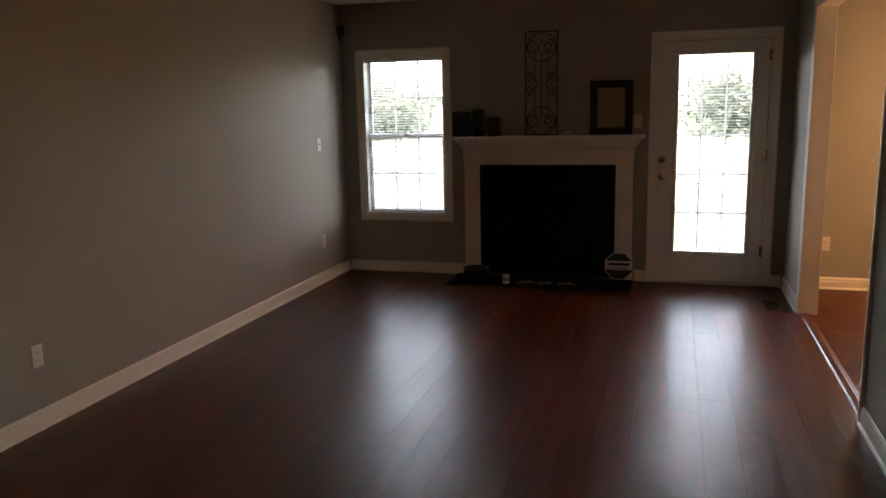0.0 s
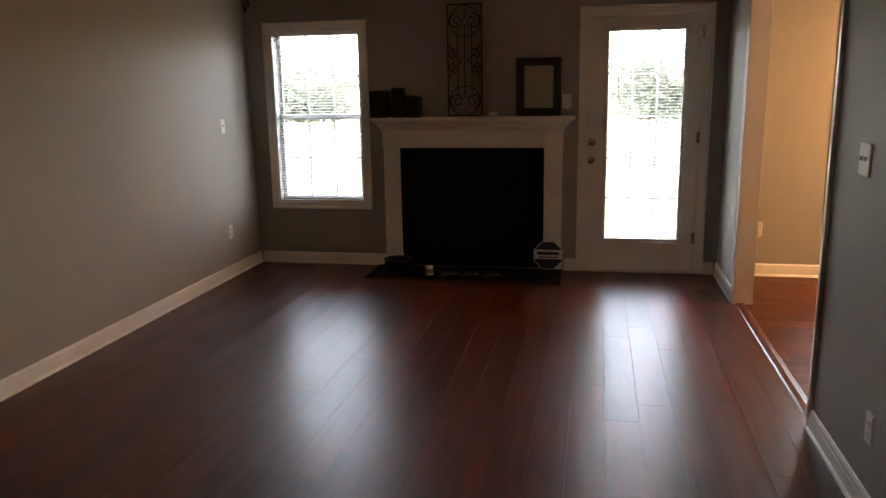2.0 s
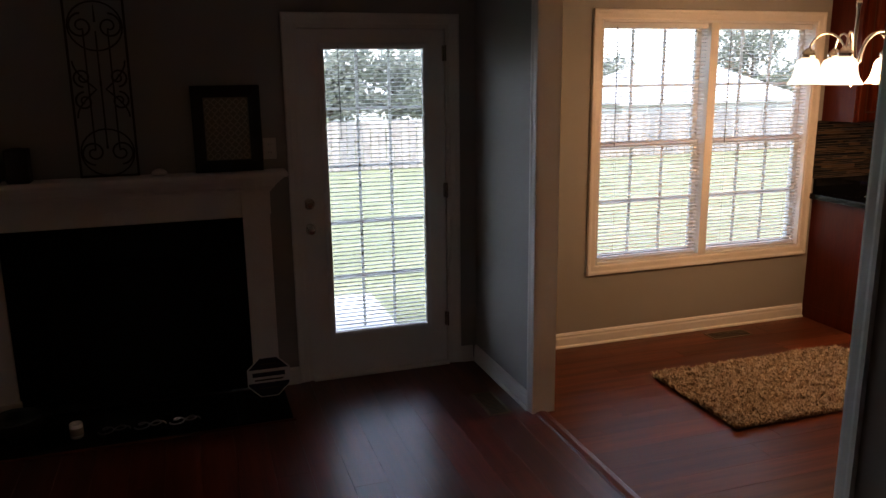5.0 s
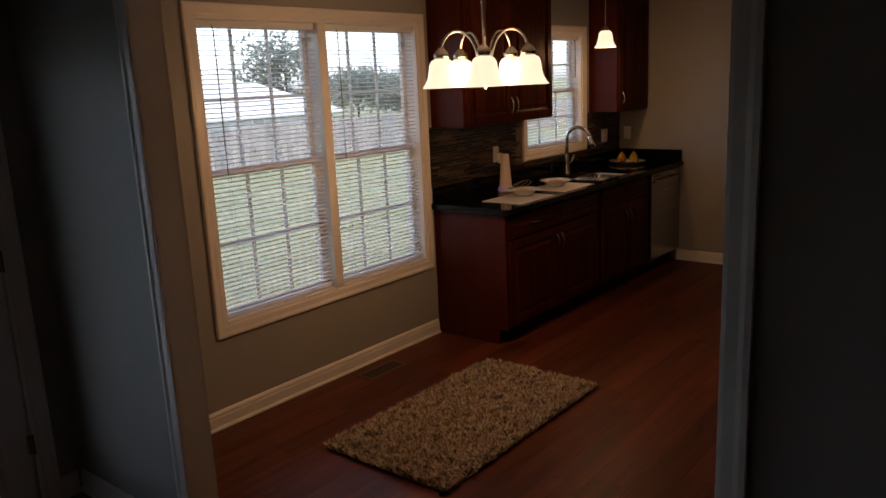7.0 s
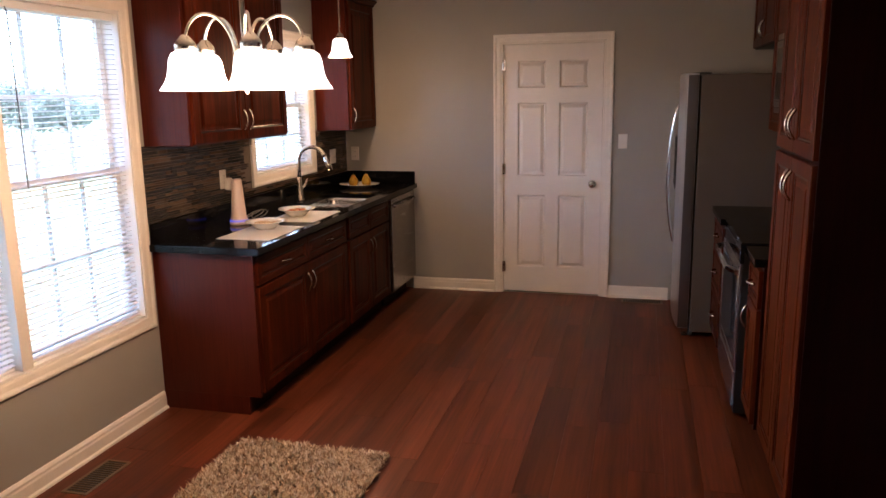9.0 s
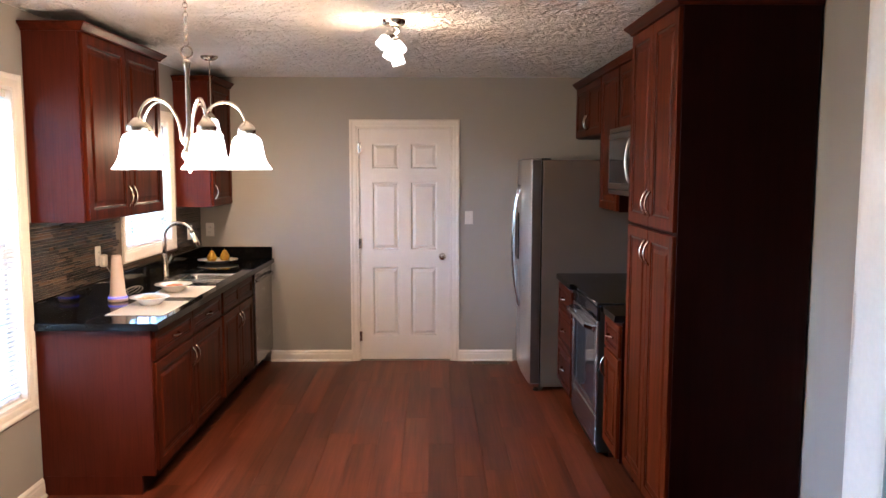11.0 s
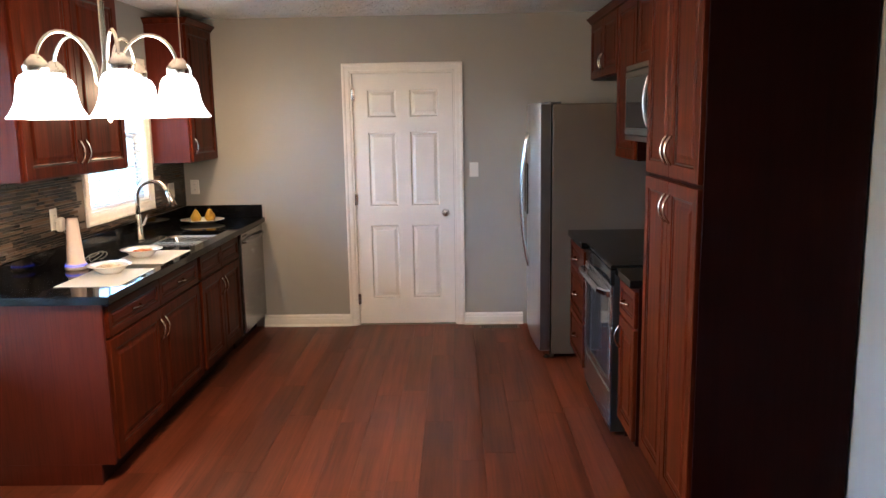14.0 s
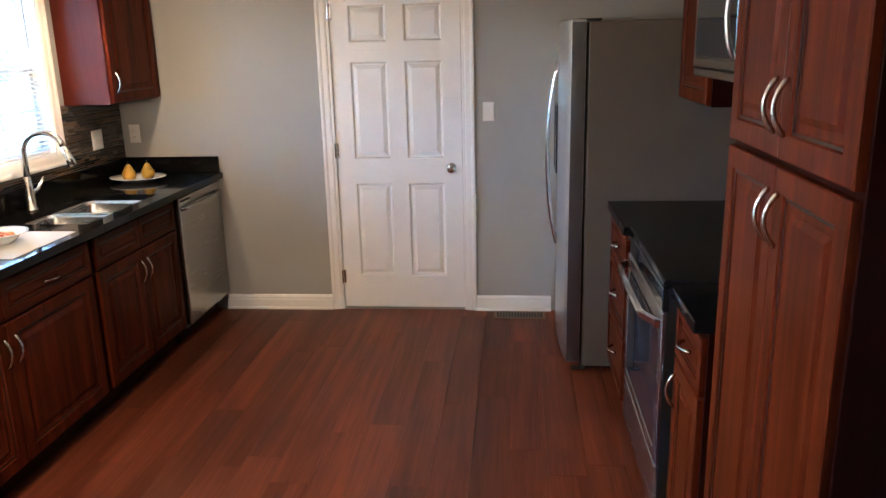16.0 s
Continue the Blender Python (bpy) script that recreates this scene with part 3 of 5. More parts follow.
def hinge(face, u, v, parent):
    bm = tube([face.p(u, v - 0.045, 0.012), face.p(u, v + 0.045, 0.012)], 0.0065, 8)
    face.box(u - 0.018, u + 0.012, v - 0.043, v + 0.043, 0.0, 0.006, 0.001, bm)
    part("hinge", bm, NICKEL, parent, "satin nickel hinge")


def round_knob(face, u, v, parent, name="door_knob", r=0.027, reach=0.06, label="satin nickel knob"):
    """A rosette, neck and rounded knob that stand out of the face."""
    prof = [(0.032, 0.0), (0.032, 0.006), (0.026, 0.011), (0.012, 0.013), (0.011, reach * 0.5), (r * 0.8, reach * 0.62), (r, reach * 0.8), (r * 0.85, reach * 0.95), (r * 0.5, reach), (0.0, reach)]
    bm = bmesh.new()
    seg, rings = 18, []
    for rad, n in prof:
        rings.append([bm.verts.new(face.p(u + max(rad, 1e-4) * math.cos(2 * math.pi * i / seg), v + max(rad, 1e-4) * math.sin(2 * math.pi * i / seg), n)) for i in range(seg)])
    for a, b in zip(rings, rings[1:]):
        for i in range(seg):
            j = (i + 1) % seg
            bm.faces.new((a[i], a[j], b[j], b[i]))
    bmesh.ops.recalc_face_normals(bm, faces=bm.faces)
    part(name, bm, NICKEL, parent, label, True)


# patio door
x0, x1, _, z1 = DOOR_E
casing(NORTH, x0, x1, 0, z1, "trim_door_1", False)
door = thing("door_1", ((x0 + x1) / 2, 0.04, 0), "white patio door with a full blinded glass panel, closed", "door", kind="structure")
part("jamb", lining(NORTH, x0 + 0.001, x1 - 0.001, 0, z1 - 0.001, 0.145, False, 0.018), TRIM, door)
part("door_stop", lining(Face("y", 0.060, -1), x0 + 0.017, x1 - 0.017, 0.0, z1 - 0.017, 0.03, False, 0.022), TRIM, door)
DFACE = Face("y", 0.012, -1)
GX0, GX1, GZ0, GZ1 = 3.012, 3.578, 0.274, 1.906
bm = bmesh.new()
dx0, dx1, dz1 = x0 + 0.021, x1 - 0.021, z1 - 0.022
DFACE.box(dx0, GX0 - 0.004, 0.022, dz1, 0, -0.044, 0.002, bm)
DFACE.box(GX1 + 0.004, dx1, 0.022, dz1, 0, -0.044, 0.002, bm)
DFACE.box(GX0 - 0.004, GX1 + 0.004, 0.022, GZ0 - 0.004, 0, -0.044, 0, bm)
DFACE.box(GX0 - 0.004, GX1 + 0.004, GZ1 + 0.004, dz1, 0, -0.044, 0, bm)
part("slab", bm, DOORWHITE, door, "white painted steel slab")
bm = bmesh.new()
cols = [[bm.verts.new(DFACE.p(u, v, n)) for u, v in ((GX0 - o, GZ0 - o), (GX1 + o, GZ0 - o), (GX1 + o, GZ1 + o), (GX0 - o, GZ1 + o))]
        for o, n in ((0.032, 0.0), (0.029, 0.009), (0.012, 0.012), (0.0, 0.007), (-0.004, -0.012))]
for a, b in zip(cols, cols[1:]):
    for i in range(4):
        bm.faces.new((a[i], a[(i + 1) % 4], b[(i + 1) % 4], b[i]))
bmesh.ops.recalc_face_normals(bm, faces=bm.faces)
part("glass_frame", bm, VINYL, door, "moulded white frame round the glass")
for yy in (0.018, 0.050):
    g = part("pane", box(GX0 - 0.004, GX1 + 0.004, yy - 0.0015, yy + 0.0015, GZ0 - 0.004, GZ1 + 0.004), GLASS, door, "clear glass pane")
    g.visible_shadow = False
for i in (1, 2):
    u = GX0 + (GX1 - GX0) * i / 3
    part("muntin", box(u - 0.008, u + 0.008, 0.055, 0.066, GZ0, GZ1, 0.002), GRILLE, door)
for i in range(1, 5):
    v = GZ0 + (GZ1 - GZ0) * i / 5
    part("muntin", box(GX0, GX1, 0.0555, 0.0655, v - 0.008, v + 0.008, 0.002), GRILLE, door)
me = slat_mesh(GX1 - GX0 - 0.014, 0.021)
z, k = GZ0 + 0.014, 0
while z < GZ1 - 0.012:
    s = new("slat", me)
    s.parent = door
    s.matrix_local = pose((GX0 + GX1) / 2 - door.location.x, 0.034 - 0.04, z, 6 + 1.5 * math.sin(k * 1.9), 0, 0)
    z += 0.0235
    k += 1
part("blind_slider", box(GX1 + 0.003, GX1 + 0.016, -0.012, 0.006, 1.09, 1.14, 0.003), VINYL, door)
part("tilt_wand", tube([(GX0 + 0.075, -0.006, GZ1 + 0.01), (GX0 + 0.078, -0.010, GZ1 - 0.5)], 0.003, 6), WAND, door)
round_knob(DFACE, 2.893, 0.911, door)
round_knob(DFACE, 2.893, 1.055, door, "deadbolt", 0.02, 0.034, "satin nickel deadbolt")
for v in (0.29, 1.09, 1.88):
    hinge(DFACE, dx1 + 0.004, v, door)
part("sill", box(x0 + 0.018, x1 - 0.018, -0.03, 0.145, 0.0, 0.02, 0.004), TRIM, door, "pale threshold sill")

# six-panel kitchen door
y0, y1, _, z1 = DOOR_K
casing(EAST, y0, y1, 0, z1, "trim_door_2", False)
door2 = thing("door_2", (9.28, (y0 + y1) / 2, 0), "white six-panel interior door, closed", "door", kind="structure")
part("jamb", lining(EAST, y0 + 0.001, y1 - 0.001, 0, z1 - 0.001, 0.115, False, 0.016), TRIM, door2)
KF = Face("x", 9.262, -1)
a0, a1, top = y0 + 0.019, y1 - 0.019, z1 - 0.019
wd = a1 - a0
us = [a0, a0 + 0.112, a0 + wd / 2 - 0.052, a0 + wd / 2 + 0.052, a1 - 0.112, a1]
vs = [0.012, 0.225, 0.83, 0.985, 1.575, 1.69, 1.905, top]
bm = bmesh.new()
for u in ((0, 1), (2, 3), (4, 5)):
    KF.box(us[u[0]], us[u[1]], vs[0], vs[-1], 0, -0.035, 0.0, bm)
for v in ((0, 1), (2, 3), (4, 5), (6, 7)):
    for u in ((1, 2), (3, 4)):
        KF.box(us[u[0]], us[u[1]], vs[v[0]], vs[v[1]], 0, -0.035, 0.0, bm)
part("stiles_and_rails", bm, DOORWHITE, door2)
for v in ((1, 2), (3, 4), (5, 6)):
    for u in ((1, 2), (3, 4)):
        part("panel", KF.panel(us[u[0]], us[u[1]], vs[v[0]], vs[v[1]], [(0.0, 0.0), (0.003, -0.001), (0.010, -0.012), (0.017, -0.0135), (0.042, -0.003), (0.046, -0.003)]), DOORWHITE, door2)
round_knob(KF, a0 + 0.068, 0.925, door2)
for v in (0.22, 1.04, 1.87):
    hinge(KF, a1 + 0.004, v, door2)


# ---- switches, outlets, floor registers ----
def wall_plate(face, u, v, kind, label, w=0.07, h=0.115):
    at = face.p(u, v, 0)
    t = thing("light_switch" if kind == "switch" else "wall_outlet" if kind == "outlet" else "wall_control", at, label, "switch" if kind == "switch" else "outlet" if kind == "outlet" else "control", "wall plates")
    part("cover_plate", face.panel(u - w / 2, u + w / 2, v - h / 2, v + h / 2, [(0, 0.0), (0, 0.003), (0.004, 0.006), (0.006, 0.006)]), PLATE_W, t)
    gangs = max(1, round(w / 0.07))
    for g in range(gangs):
        c = u + (g - (gangs - 1) / 2) * 0.046
        if kind == "switch":
            part("toggle", face.box(c - 0.005, c + 0.005, v - 0.004, v + 0.012, 0.004, 0.016, 0.002), PLATE_W, t)
        elif kind == "outlet":
            for d in (-0.021, 0.021):
                part("receptacle", face.panel(c - 0.0165, c + 0.0165, v + d - 0.014, v + d + 0.014, [(0, 0.005), (0.0, 0.0075), (0.003, 0.0085)]), PLATE_W, t)
                for e in (-0.006, 0.006):
                    part("slot", face.box(c + e - 0.0012, c + e + 0.0012, v + d - 0.004, v + d + 0.005, 0.007, 0.0089), SLOT, t)
        else:
            part("rocker", face.panel(c - w * 0.3, c + w * 0.3, v - h * 0.32, v + h * 0.32, [(0, 0.005), (0, 0.012), (0.004, 0.016)]), PLATE_W, t)
    return t


wall_plate(WEST, -0.55, 1.227, "switch", "white single light switch on the grey wall")
wall_plate(WEST, -0.547, 0.37, "outlet", "white double outlet above the baseboard")
wall_plate(WEST, -3.838, 0.37, "outlet", "white double outlet above the baseboard")
wall_plate(LIVE_E, -3.24, 1.229, "switch", "white three-toggle switch beside the wide opening", 0.115, 0.12)
wall_plate(LIVE_E, -3.55, 0.32, "outlet", "white double outlet above the baseboard")
wall_plate(NORTH, 2.692, 1.378, "outlet", "white outlet above the mantel shelf")
wall_plate(NORTH, 4.187, 0.372, "outlet", "white outlet under the dining window wall")
wall_plate(EAST, -2.331, 1.268, "switch", "white light switch beside the panelled door")
wall_plate(EAST, -0.085, 1.164, "outlet", "white outlet on the end wall above the counter")
wall_plate(KSOUTH, 5.40, 1.50, "control", "white wall control on the bluish wall beside the pantry", 0.09, 0.15)


def register(x, y, w, d, label):
    t = thing("floor_register", (x, y, 0.0), label, "floor vent", "floor vents")
    bm = bmesh.new()
    for a in ((x - w / 2, x + w / 2, y - d / 2, y - d / 2 + 0.016), (x - w / 2, x + w / 2, y + d / 2 - 0.016, y + d / 2), (x - w / 2, x - w / 2 + 0.016, y - d / 2 + 0.016, y + d / 2 - 0.016), (x + w / 2 - 0.016, x + w / 2, y - d / 2 + 0.016, y + d / 2 - 0.016)):
        box(*a, 0.0, 0.005, 0.0015, bm)
    part("frame", bm, BRASSV, t)
    part("duct", box(x - w / 2 + 0.01, x + w / 2 - 0.01, y - d / 2 + 0.01, y + d / 2 - 0.01, 0.0003, 0.0012), SLOT, t)
    n = 16
    longx = w > d
    for i in range(1, n):
        f = -0.5 + i / n
        if longx:
            b = box(x + f * (w - 0.03) - 0.0022, x + f * (w - 0.03) + 0.0022, y - d / 2 + 0.014, y + d / 2 - 0.014, 0.001, 0.0045)
        else:
            b = box(x - w / 2 + 0.014, x + w / 2 - 0.014, y + f * (d - 0.03) - 0.0022, y + f * (d - 0.03) + 0.0022, 0.001, 0.0045)
        part("louvre", b, BRASSV, t)
    return t


register(9.15, -2.52, 0.13, 0.32, "bronze slotted floor register by the end wall")
register(5.68, -0.165, 0.31, 0.13, "bronze slotted floor register under the dining window")
register(3.73, -0.66, 0.13, 0.30, "bronze slotted floor register beside the opening")
register(0.40, -0.13, 0.31, 0.12, "dark slotted floor register below the living room window")

# ---- kitchen cabinets ----
LFRONT = Face("y", -0.580, -1)    # carcass front of the window-side run
RFRONT = Face("y", -2.992, 1)     # carcass front of the range-side run
RAISED = [(0.0, 0.0), (0.0, 0.016), (0.003, 0.019), (0.052, 0.019), (0.056, 0.013), (0.061, 0.013), (0.066, 0.0095), (0.082, 0.0095), (0.098, 0.0155), (0.104, 0.0155)]
SLIM = [(0.0, 0.0), (0.0, 0.016), (0.003, 0.019), (0.034, 0.019), (0.037, 0.013), (0.041, 0.013), (0.045, 0.010), (0.050, 0.010), (0.058, 0.0145), (0.062, 0.0145)]


def bow_pull(face, u, v, length, upright, parent):
    """An arched bar pull with flared feet."""
    pts = []
    for i in range(13):
        a = i / 12
        off = (a - 0.5) * length
        n = 0.019 + 0.027 * math.sin(math.pi * a) ** 0.75
        pts.append(face.p(u, v + off, n) if upright else face.p(u + off, v, n))
    part("handle", tube(pts, lambda s: 0.0042 + 0.0022 * abs(math.cos(math.pi * s)) ** 3 + 0.001 * math.sin(math.pi * s), 8), NICKEL, parent, "satin nickel bow handle", True)


def front(face, u0, u1, v0, v1, thing_, kind, pull):
    """A raised-panel door or drawer front with its pull: pull is 'lo', 'hi' (in u) or 'mid', and '^' or 'v' for its height."""
    g = 0.0016
    slim = kind == "drawer" or (u1 - u0) < 0.26
    d = part("drawer_front" if kind == "drawer" else "door", face.panel(u0 + g, u1 - g, v0 + g, v1 - g, SLIM if slim else RAISED), CHERRY_X if kind == "drawer" else CHERRY, thing_)
    a, b, n = (0.0355, 0.0425, 0.0134) if slim else (0.0545, 0.0625, 0.0134)
    part("glaze_line", loft([face.rect(u0 + g, u1 - g, v0 + g, v1 - g, o, n) for o in (a, b)], cap_last=False), GLAZE, d, "dark glaze line in the groove")
    if not pull:
        return d
    if kind == "drawer":
        bow_pull(face, (u0 + u1) / 2, (v0 + v1) / 2, 0.095, False, d)
    else:
        u = u0 + 0.032 if pull[0] == "l" else u1 - 0.032
        v = v1 - 0.11 if pull[1] == "^" else v0 + 0.11
        bow_pull(face, u, v, 0.115, True, d)
    return d


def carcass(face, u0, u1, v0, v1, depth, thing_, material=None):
    part("body", face.box(u0, u1, v0, v1, 0, -depth, 0.0015), material or CHERRY_SHADED, thing_)


def crown(face, u0, u1, v, depth, thing_, ends=(1, 1), h=0.042):
    prof = [(0.0, 0.0), (0.006, 0.0), (0.008, 0.008), (0.018, 0.018), (0.030, 0.030), (0.036, 0.034), (0.036, h), (0.0, h)]
    loops = []
    for o, z in prof:
        a, b = u0 - o * ends[0], u1 + o * ends[1]
        loops.append([face.p(a, v + z, 0.02 + o), face.p(b, v + z, 0.02 + o), face.p(b, v + z, -depth), face.p(a, v + z, -depth)])
    bm = loft(loops, cap_first=True)
    bmesh.ops.recalc_face_normals(bm, faces=bm.faces)
    part("crown_moulding", bm, CHERRY_X, thing_)


def toe_kick(face, u0, u1, depth, thing_):
    part("toe_kick", face.box(u0, u1, 0.0, 0.102, -0.072, -depth, 0), KICK, thing_)


# window side, base units
X = [6.448, 7.715, 8.615, 9.245]
c = thing("base_cabinet", ((X[0] + X[1]) / 2, -0.29, 0), "cherry wood base cabinet with two drawers over two doors", "cabinet", "kitchen base cabinets")
carcass(LFRONT, X[0] + 0.018, X[1], 0.102, 0.876, 0.578, c)
toe_kick(LFRONT, X[0] + 0.018, X[1], 0.578, c)
bm = LFRONT.box(X[0], X[0] + 0.018, 0.102, 0.876, 0.002, -0.579, 0.001)
LFRONT.box(X[0], X[0] + 0.018, 0.0, 0.102, -0.068, -0.579, 0.001, bm)
part("end_panel", bm, CHERRY_LIT, c, "plain cherry veneer end panel")
m = (X[0] + X[1]) / 2
for a, b, pl in ((X[0] + 0.02, m, "h^"), (m, X[1] - 0.02, "l^")):
    front(LFRONT, a, b, 0.705, 0.858, c, "drawer", "mid")
    front(LFRONT, a, b, 0.122, 0.697, c, "door", pl)
c = thing("base_cabinet", ((X[1] + X[2]) / 2, -0.29, 0), "cherry wood sink cabinet with false fronts over two doors", "cabinet", "kitchen base cabinets")
bm = LFRONT.box(X[1], X[2], 0.102, 0.66, 0, -0.578, 0.001)
LFRONT.box(X[1], X[2], 0.66, 0.876, 0, -0.03, 0.001, bm)
LFRONT.box(X[1], X[1] + 0.018, 0.66, 0.876, -0.03, -0.578, 0, bm)
LFRONT.box(X[2] - 0.018, X[2], 0.66, 0.876, -0.03, -0.578, 0, bm)
part("body", bm, CHERRY_SHADED, c)
toe_kick(LFRONT, X[1], X[2], 0.578, c)
m = (X[1] + X[2]) / 2
for a, b, pl in ((X[1] + 0.03, m, "h^"), (m, X[2] - 0.03, "l^")):
    front(LFRONT, a, b, 0.705, 0.858, c, "drawer", "")
    front(LFRONT, a, b, 0.122, 0.697, c, "door", pl)

# dishwasher
d = thing("dishwasher", ((X[2] + X[3]) / 2, -0.29, 0), "stainless steel dishwasher at the end of the counter", "dishwasher")
part("tub", LFRONT.box(X[2] + 0.004, X[3] - 0.004, 0.09, 0.87, 0.0, -0.56, 0.002), FRIDGE_SIDE, d)
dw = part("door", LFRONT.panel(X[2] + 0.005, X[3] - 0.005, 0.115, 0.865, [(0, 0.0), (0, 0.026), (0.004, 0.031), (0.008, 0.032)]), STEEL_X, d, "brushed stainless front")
pts = [LFRONT.p(X[2] + 0.03 + (X[3] - X[2] - 0.06) * i / 14, 0.80, 0.032 + 0.036 * math.sin(math.pi * i / 14) ** 0.5) for i in range(15)]
part("handle", tube(pts, 0.012, 8), STEEL_X, dw, "curved steel bar handle", True)
part("control_label", LFRONT.box(X[2] + 0.03, X[2] + 0.16, 0.838, 0.848, 0.032, 0.0335), SLOT, dw)
part("toe_kick", LFRONT.box(X[2] + 0.004, X[3] - 0.004, 0.0, 0.088, -0.06, -0.55), KICK, d)

# window side, counter with the double sink
SX0, SX1, SY0, SY1 = 7.79, 8.50, -0.545, -0.145
ct = thing("countertop", (7.8, -0.32, 0.876), "polished black granite counter with low splashback", "countertop")
bm = bmesh.new()
Z0, Z1, YF = 0.876, 0.914, -0.636
box(6.405, SX0, YF, -0.001, Z0, Z1, 0.004, bm, 2)
box(SX1, 9.249, YF, -0.001, Z0, Z1, 0.004, bm, 2)
box(SX0 - 0.003, SX1 + 0.003, YF, SY0, Z0, Z1 - 0.0002, 0.004, bm, 2)
box(SX0 - 0.003, SX1 + 0.003, SY1, -0.001, Z0, Z1 - 0.0002, 0.0, bm)
part("slab", bm, GRANITE, ct)
part("splashback", box(6.44, 9.228, -0.021, -0.001, Z1, Z1 + 0.102, 0.003), GRANITE, ct)
part("side_splash", box(9.229, 9.249, -0.62, -0.001, Z1, Z1 + 0.102, 0.003), GRANITE, ct)

sk = thing("sink", ((SX0 + SX1) / 2, (SY0 + SY1) / 2, Z0), "stainless steel undermount double-bowl sink", "sink")


def bowl(x0, x1, y0, y1, zt, zb, r=0.05):
    def loop(o, z, rr):
        pts = []
        for cx, cy, s in ((x1 - o - rr, y1 - o - rr, 0), (x0 + o + rr, y1 - o - rr, 1), (x0 + o + rr, y0 + o + rr, 2), (x1 - o - rr, y0 + o + rr, 3)):
            for k in range(5):
                a = (s + k / 4) * math.pi / 2
                pts.append((cx + rr * math.cos(a), cy + rr * math.sin(a), z))
        return pts
    return loft([loop(-0.012, zt, r), loop(0, zt, r), loop(0.004, zt - 0.02, r), (loop(0.012, zb + 0.03, r)), loop(0.03, zb, r * 0.8)])


mid = 8.16
for a, b in ((SX0 + 0.004, mid - 0.012), (mid + 0.012, SX1 - 0.004)):
    part("bowl", bowl(a, b, SY0 + 0.004, SY1 - 0.004, Z0 + 0.006, Z0 - 0.17), STEEL_X, sk, "brushed steel bowl", True)
    part("drain", lathe([(0.0, Z0 - 0.166), (0.03, Z0 - 0.166), (0.042, Z0 - 0.168), (0.044, Z0 - 0.172)], (a + b) / 2, (SY0 + SY1) / 2, 18), CHROME, sk, "", True)
part("divider", box(mid - 0.013, mid + 0.013, SY0 + 0.002, SY1 - 0.002, Z0 - 0.05, Z0 + 0.010, 0.005), STEEL_X, sk)

fx, fy = 8.10, -0.09
fa = thing("faucet", (fx, fy, Z1), "brushed nickel gooseneck pull-down kitchen faucet", "faucet")
part("base", lathe([(0.0, Z1), (0.029, Z1), (0.029, Z1 + 0.006), (0.023, Z1 + 0.012), (0.021, Z1 + 0.10), (0.018, Z1 + 0.16), (0.0155, Z1 + 0.17)], fx, fy, 18), NICKEL, fa, "", True)
pts = [(fx, fy, Z1 + 0.16), (fx, fy, Z1 + 0.24)]
for i in range(13):
    a = math.pi * i / 12 * 0.93
    pts.append((fx + 0.012 * (1 - math.cos(a)), fy - 0.100 * (1 - math.cos(a)), Z1 + 0.29 + 0.095 * math.sin(a)))
part("neck", tube(pts, 0.0150, 10), NICKEL, fa, "", True)
e, p2 = Vector(pts[-1]), Vector(pts[-2])
dr = (e - p2).normalized()
part("spray_head", tube([e - dr * 0.005, e + dr * 0.03, e + dr * 0.06, e + dr * 0.10], lambda s: 0.0155 + 0.008 * s, 12), NICKEL, fa, "flared spray head", True)
part("lever", tube([(fx + 0.018, fy - 0.004, Z1 + 0.085), (fx + 0.055, fy - 0.01, Z1 + 0.095), (fx + 0.085, fy - 0.014, Z1 + 0.125), (fx + 0.11, fy - 0.016, Z1 + 0.15)], lambda s: 0.013 - 0.007 * s, 8), NICKEL, fa, "side lever", True)

# mosaic splashback
mo = thing("mosaic_backsplash", (7.85, -0.004, 1.016), "brown, grey and black glass strip mosaic above the counter", "backsplash", kind="structure")
bm = bmesh.new()
for a, b, z0, z1 in ((6.421, 7.562, 1.017, 1.418), (7.562, 8.595, 1.017, 1.068), (8.595, 9.249, 1.017, 1.388)):
    box(a, b, -0.004, -0.0005, z0, z1, 0, bm)
part("grout", bm, GROUT, mo)
rnd = random.Random(11)
verts, faces = [], []
z = 1.019
while z < 1.412:
    h = rnd.choice((0.0125, 0.0125, 0.019))
    x = 6.422
    while x < 9.246:
        w = rnd.choice((0.05, 0.075, 0.1, 0.1, 0.15, 0.2))
        a, b, t = x, min(x + w - 0.0026, 9.247), z + h - 0.0028
        x += w
        if b - a < 0.01 or (b > 7.563 and a < 8.593 and t > 1.066) or (a > 8.593 and t > 1.386):
            continue
        d = rnd.choice((0.0075, 0.0085, 0.0095))
        k = len(verts)
        i = 0.0012
        verts += [(a, -0.004, z), (b, -0.004, z), (b, -0.004, t), (a, -0.004, t), (a + i, -d, z + i), (b - i, -d, z + i), (b - i, -d, t - i), (a + i, -d, t - i)]
        faces += [(k + 4, k + 5, k + 6, k + 7), (k, k + 1, k + 5, k + 4), (k + 1, k + 2, k + 6, k + 5), (k + 2, k + 3, k + 7, k + 6), (k + 3, k, k + 4, k + 7)]
    z += h
me = bpy.data.meshes.new("mosaic_tiles")
me.from_pydata([Vector(v) - mo.location for v in verts], [], faces)
me.materials.append(MOSAIC)
tiles = new("mosaic_tiles", me)
tiles.parent = mo
tagged(tiles, "thin glass and stone strips", kind="stuff")
MOSF = Face("y", -0.009, -1)
wall_plate(MOSF, 7.19, 1.168, "outlet", "white outlet on the mosaic splashback")
wall_plate(MOSF, 8.93, 1.165, "switch", "white double switch on the mosaic splashback", 0.115, 0.115)

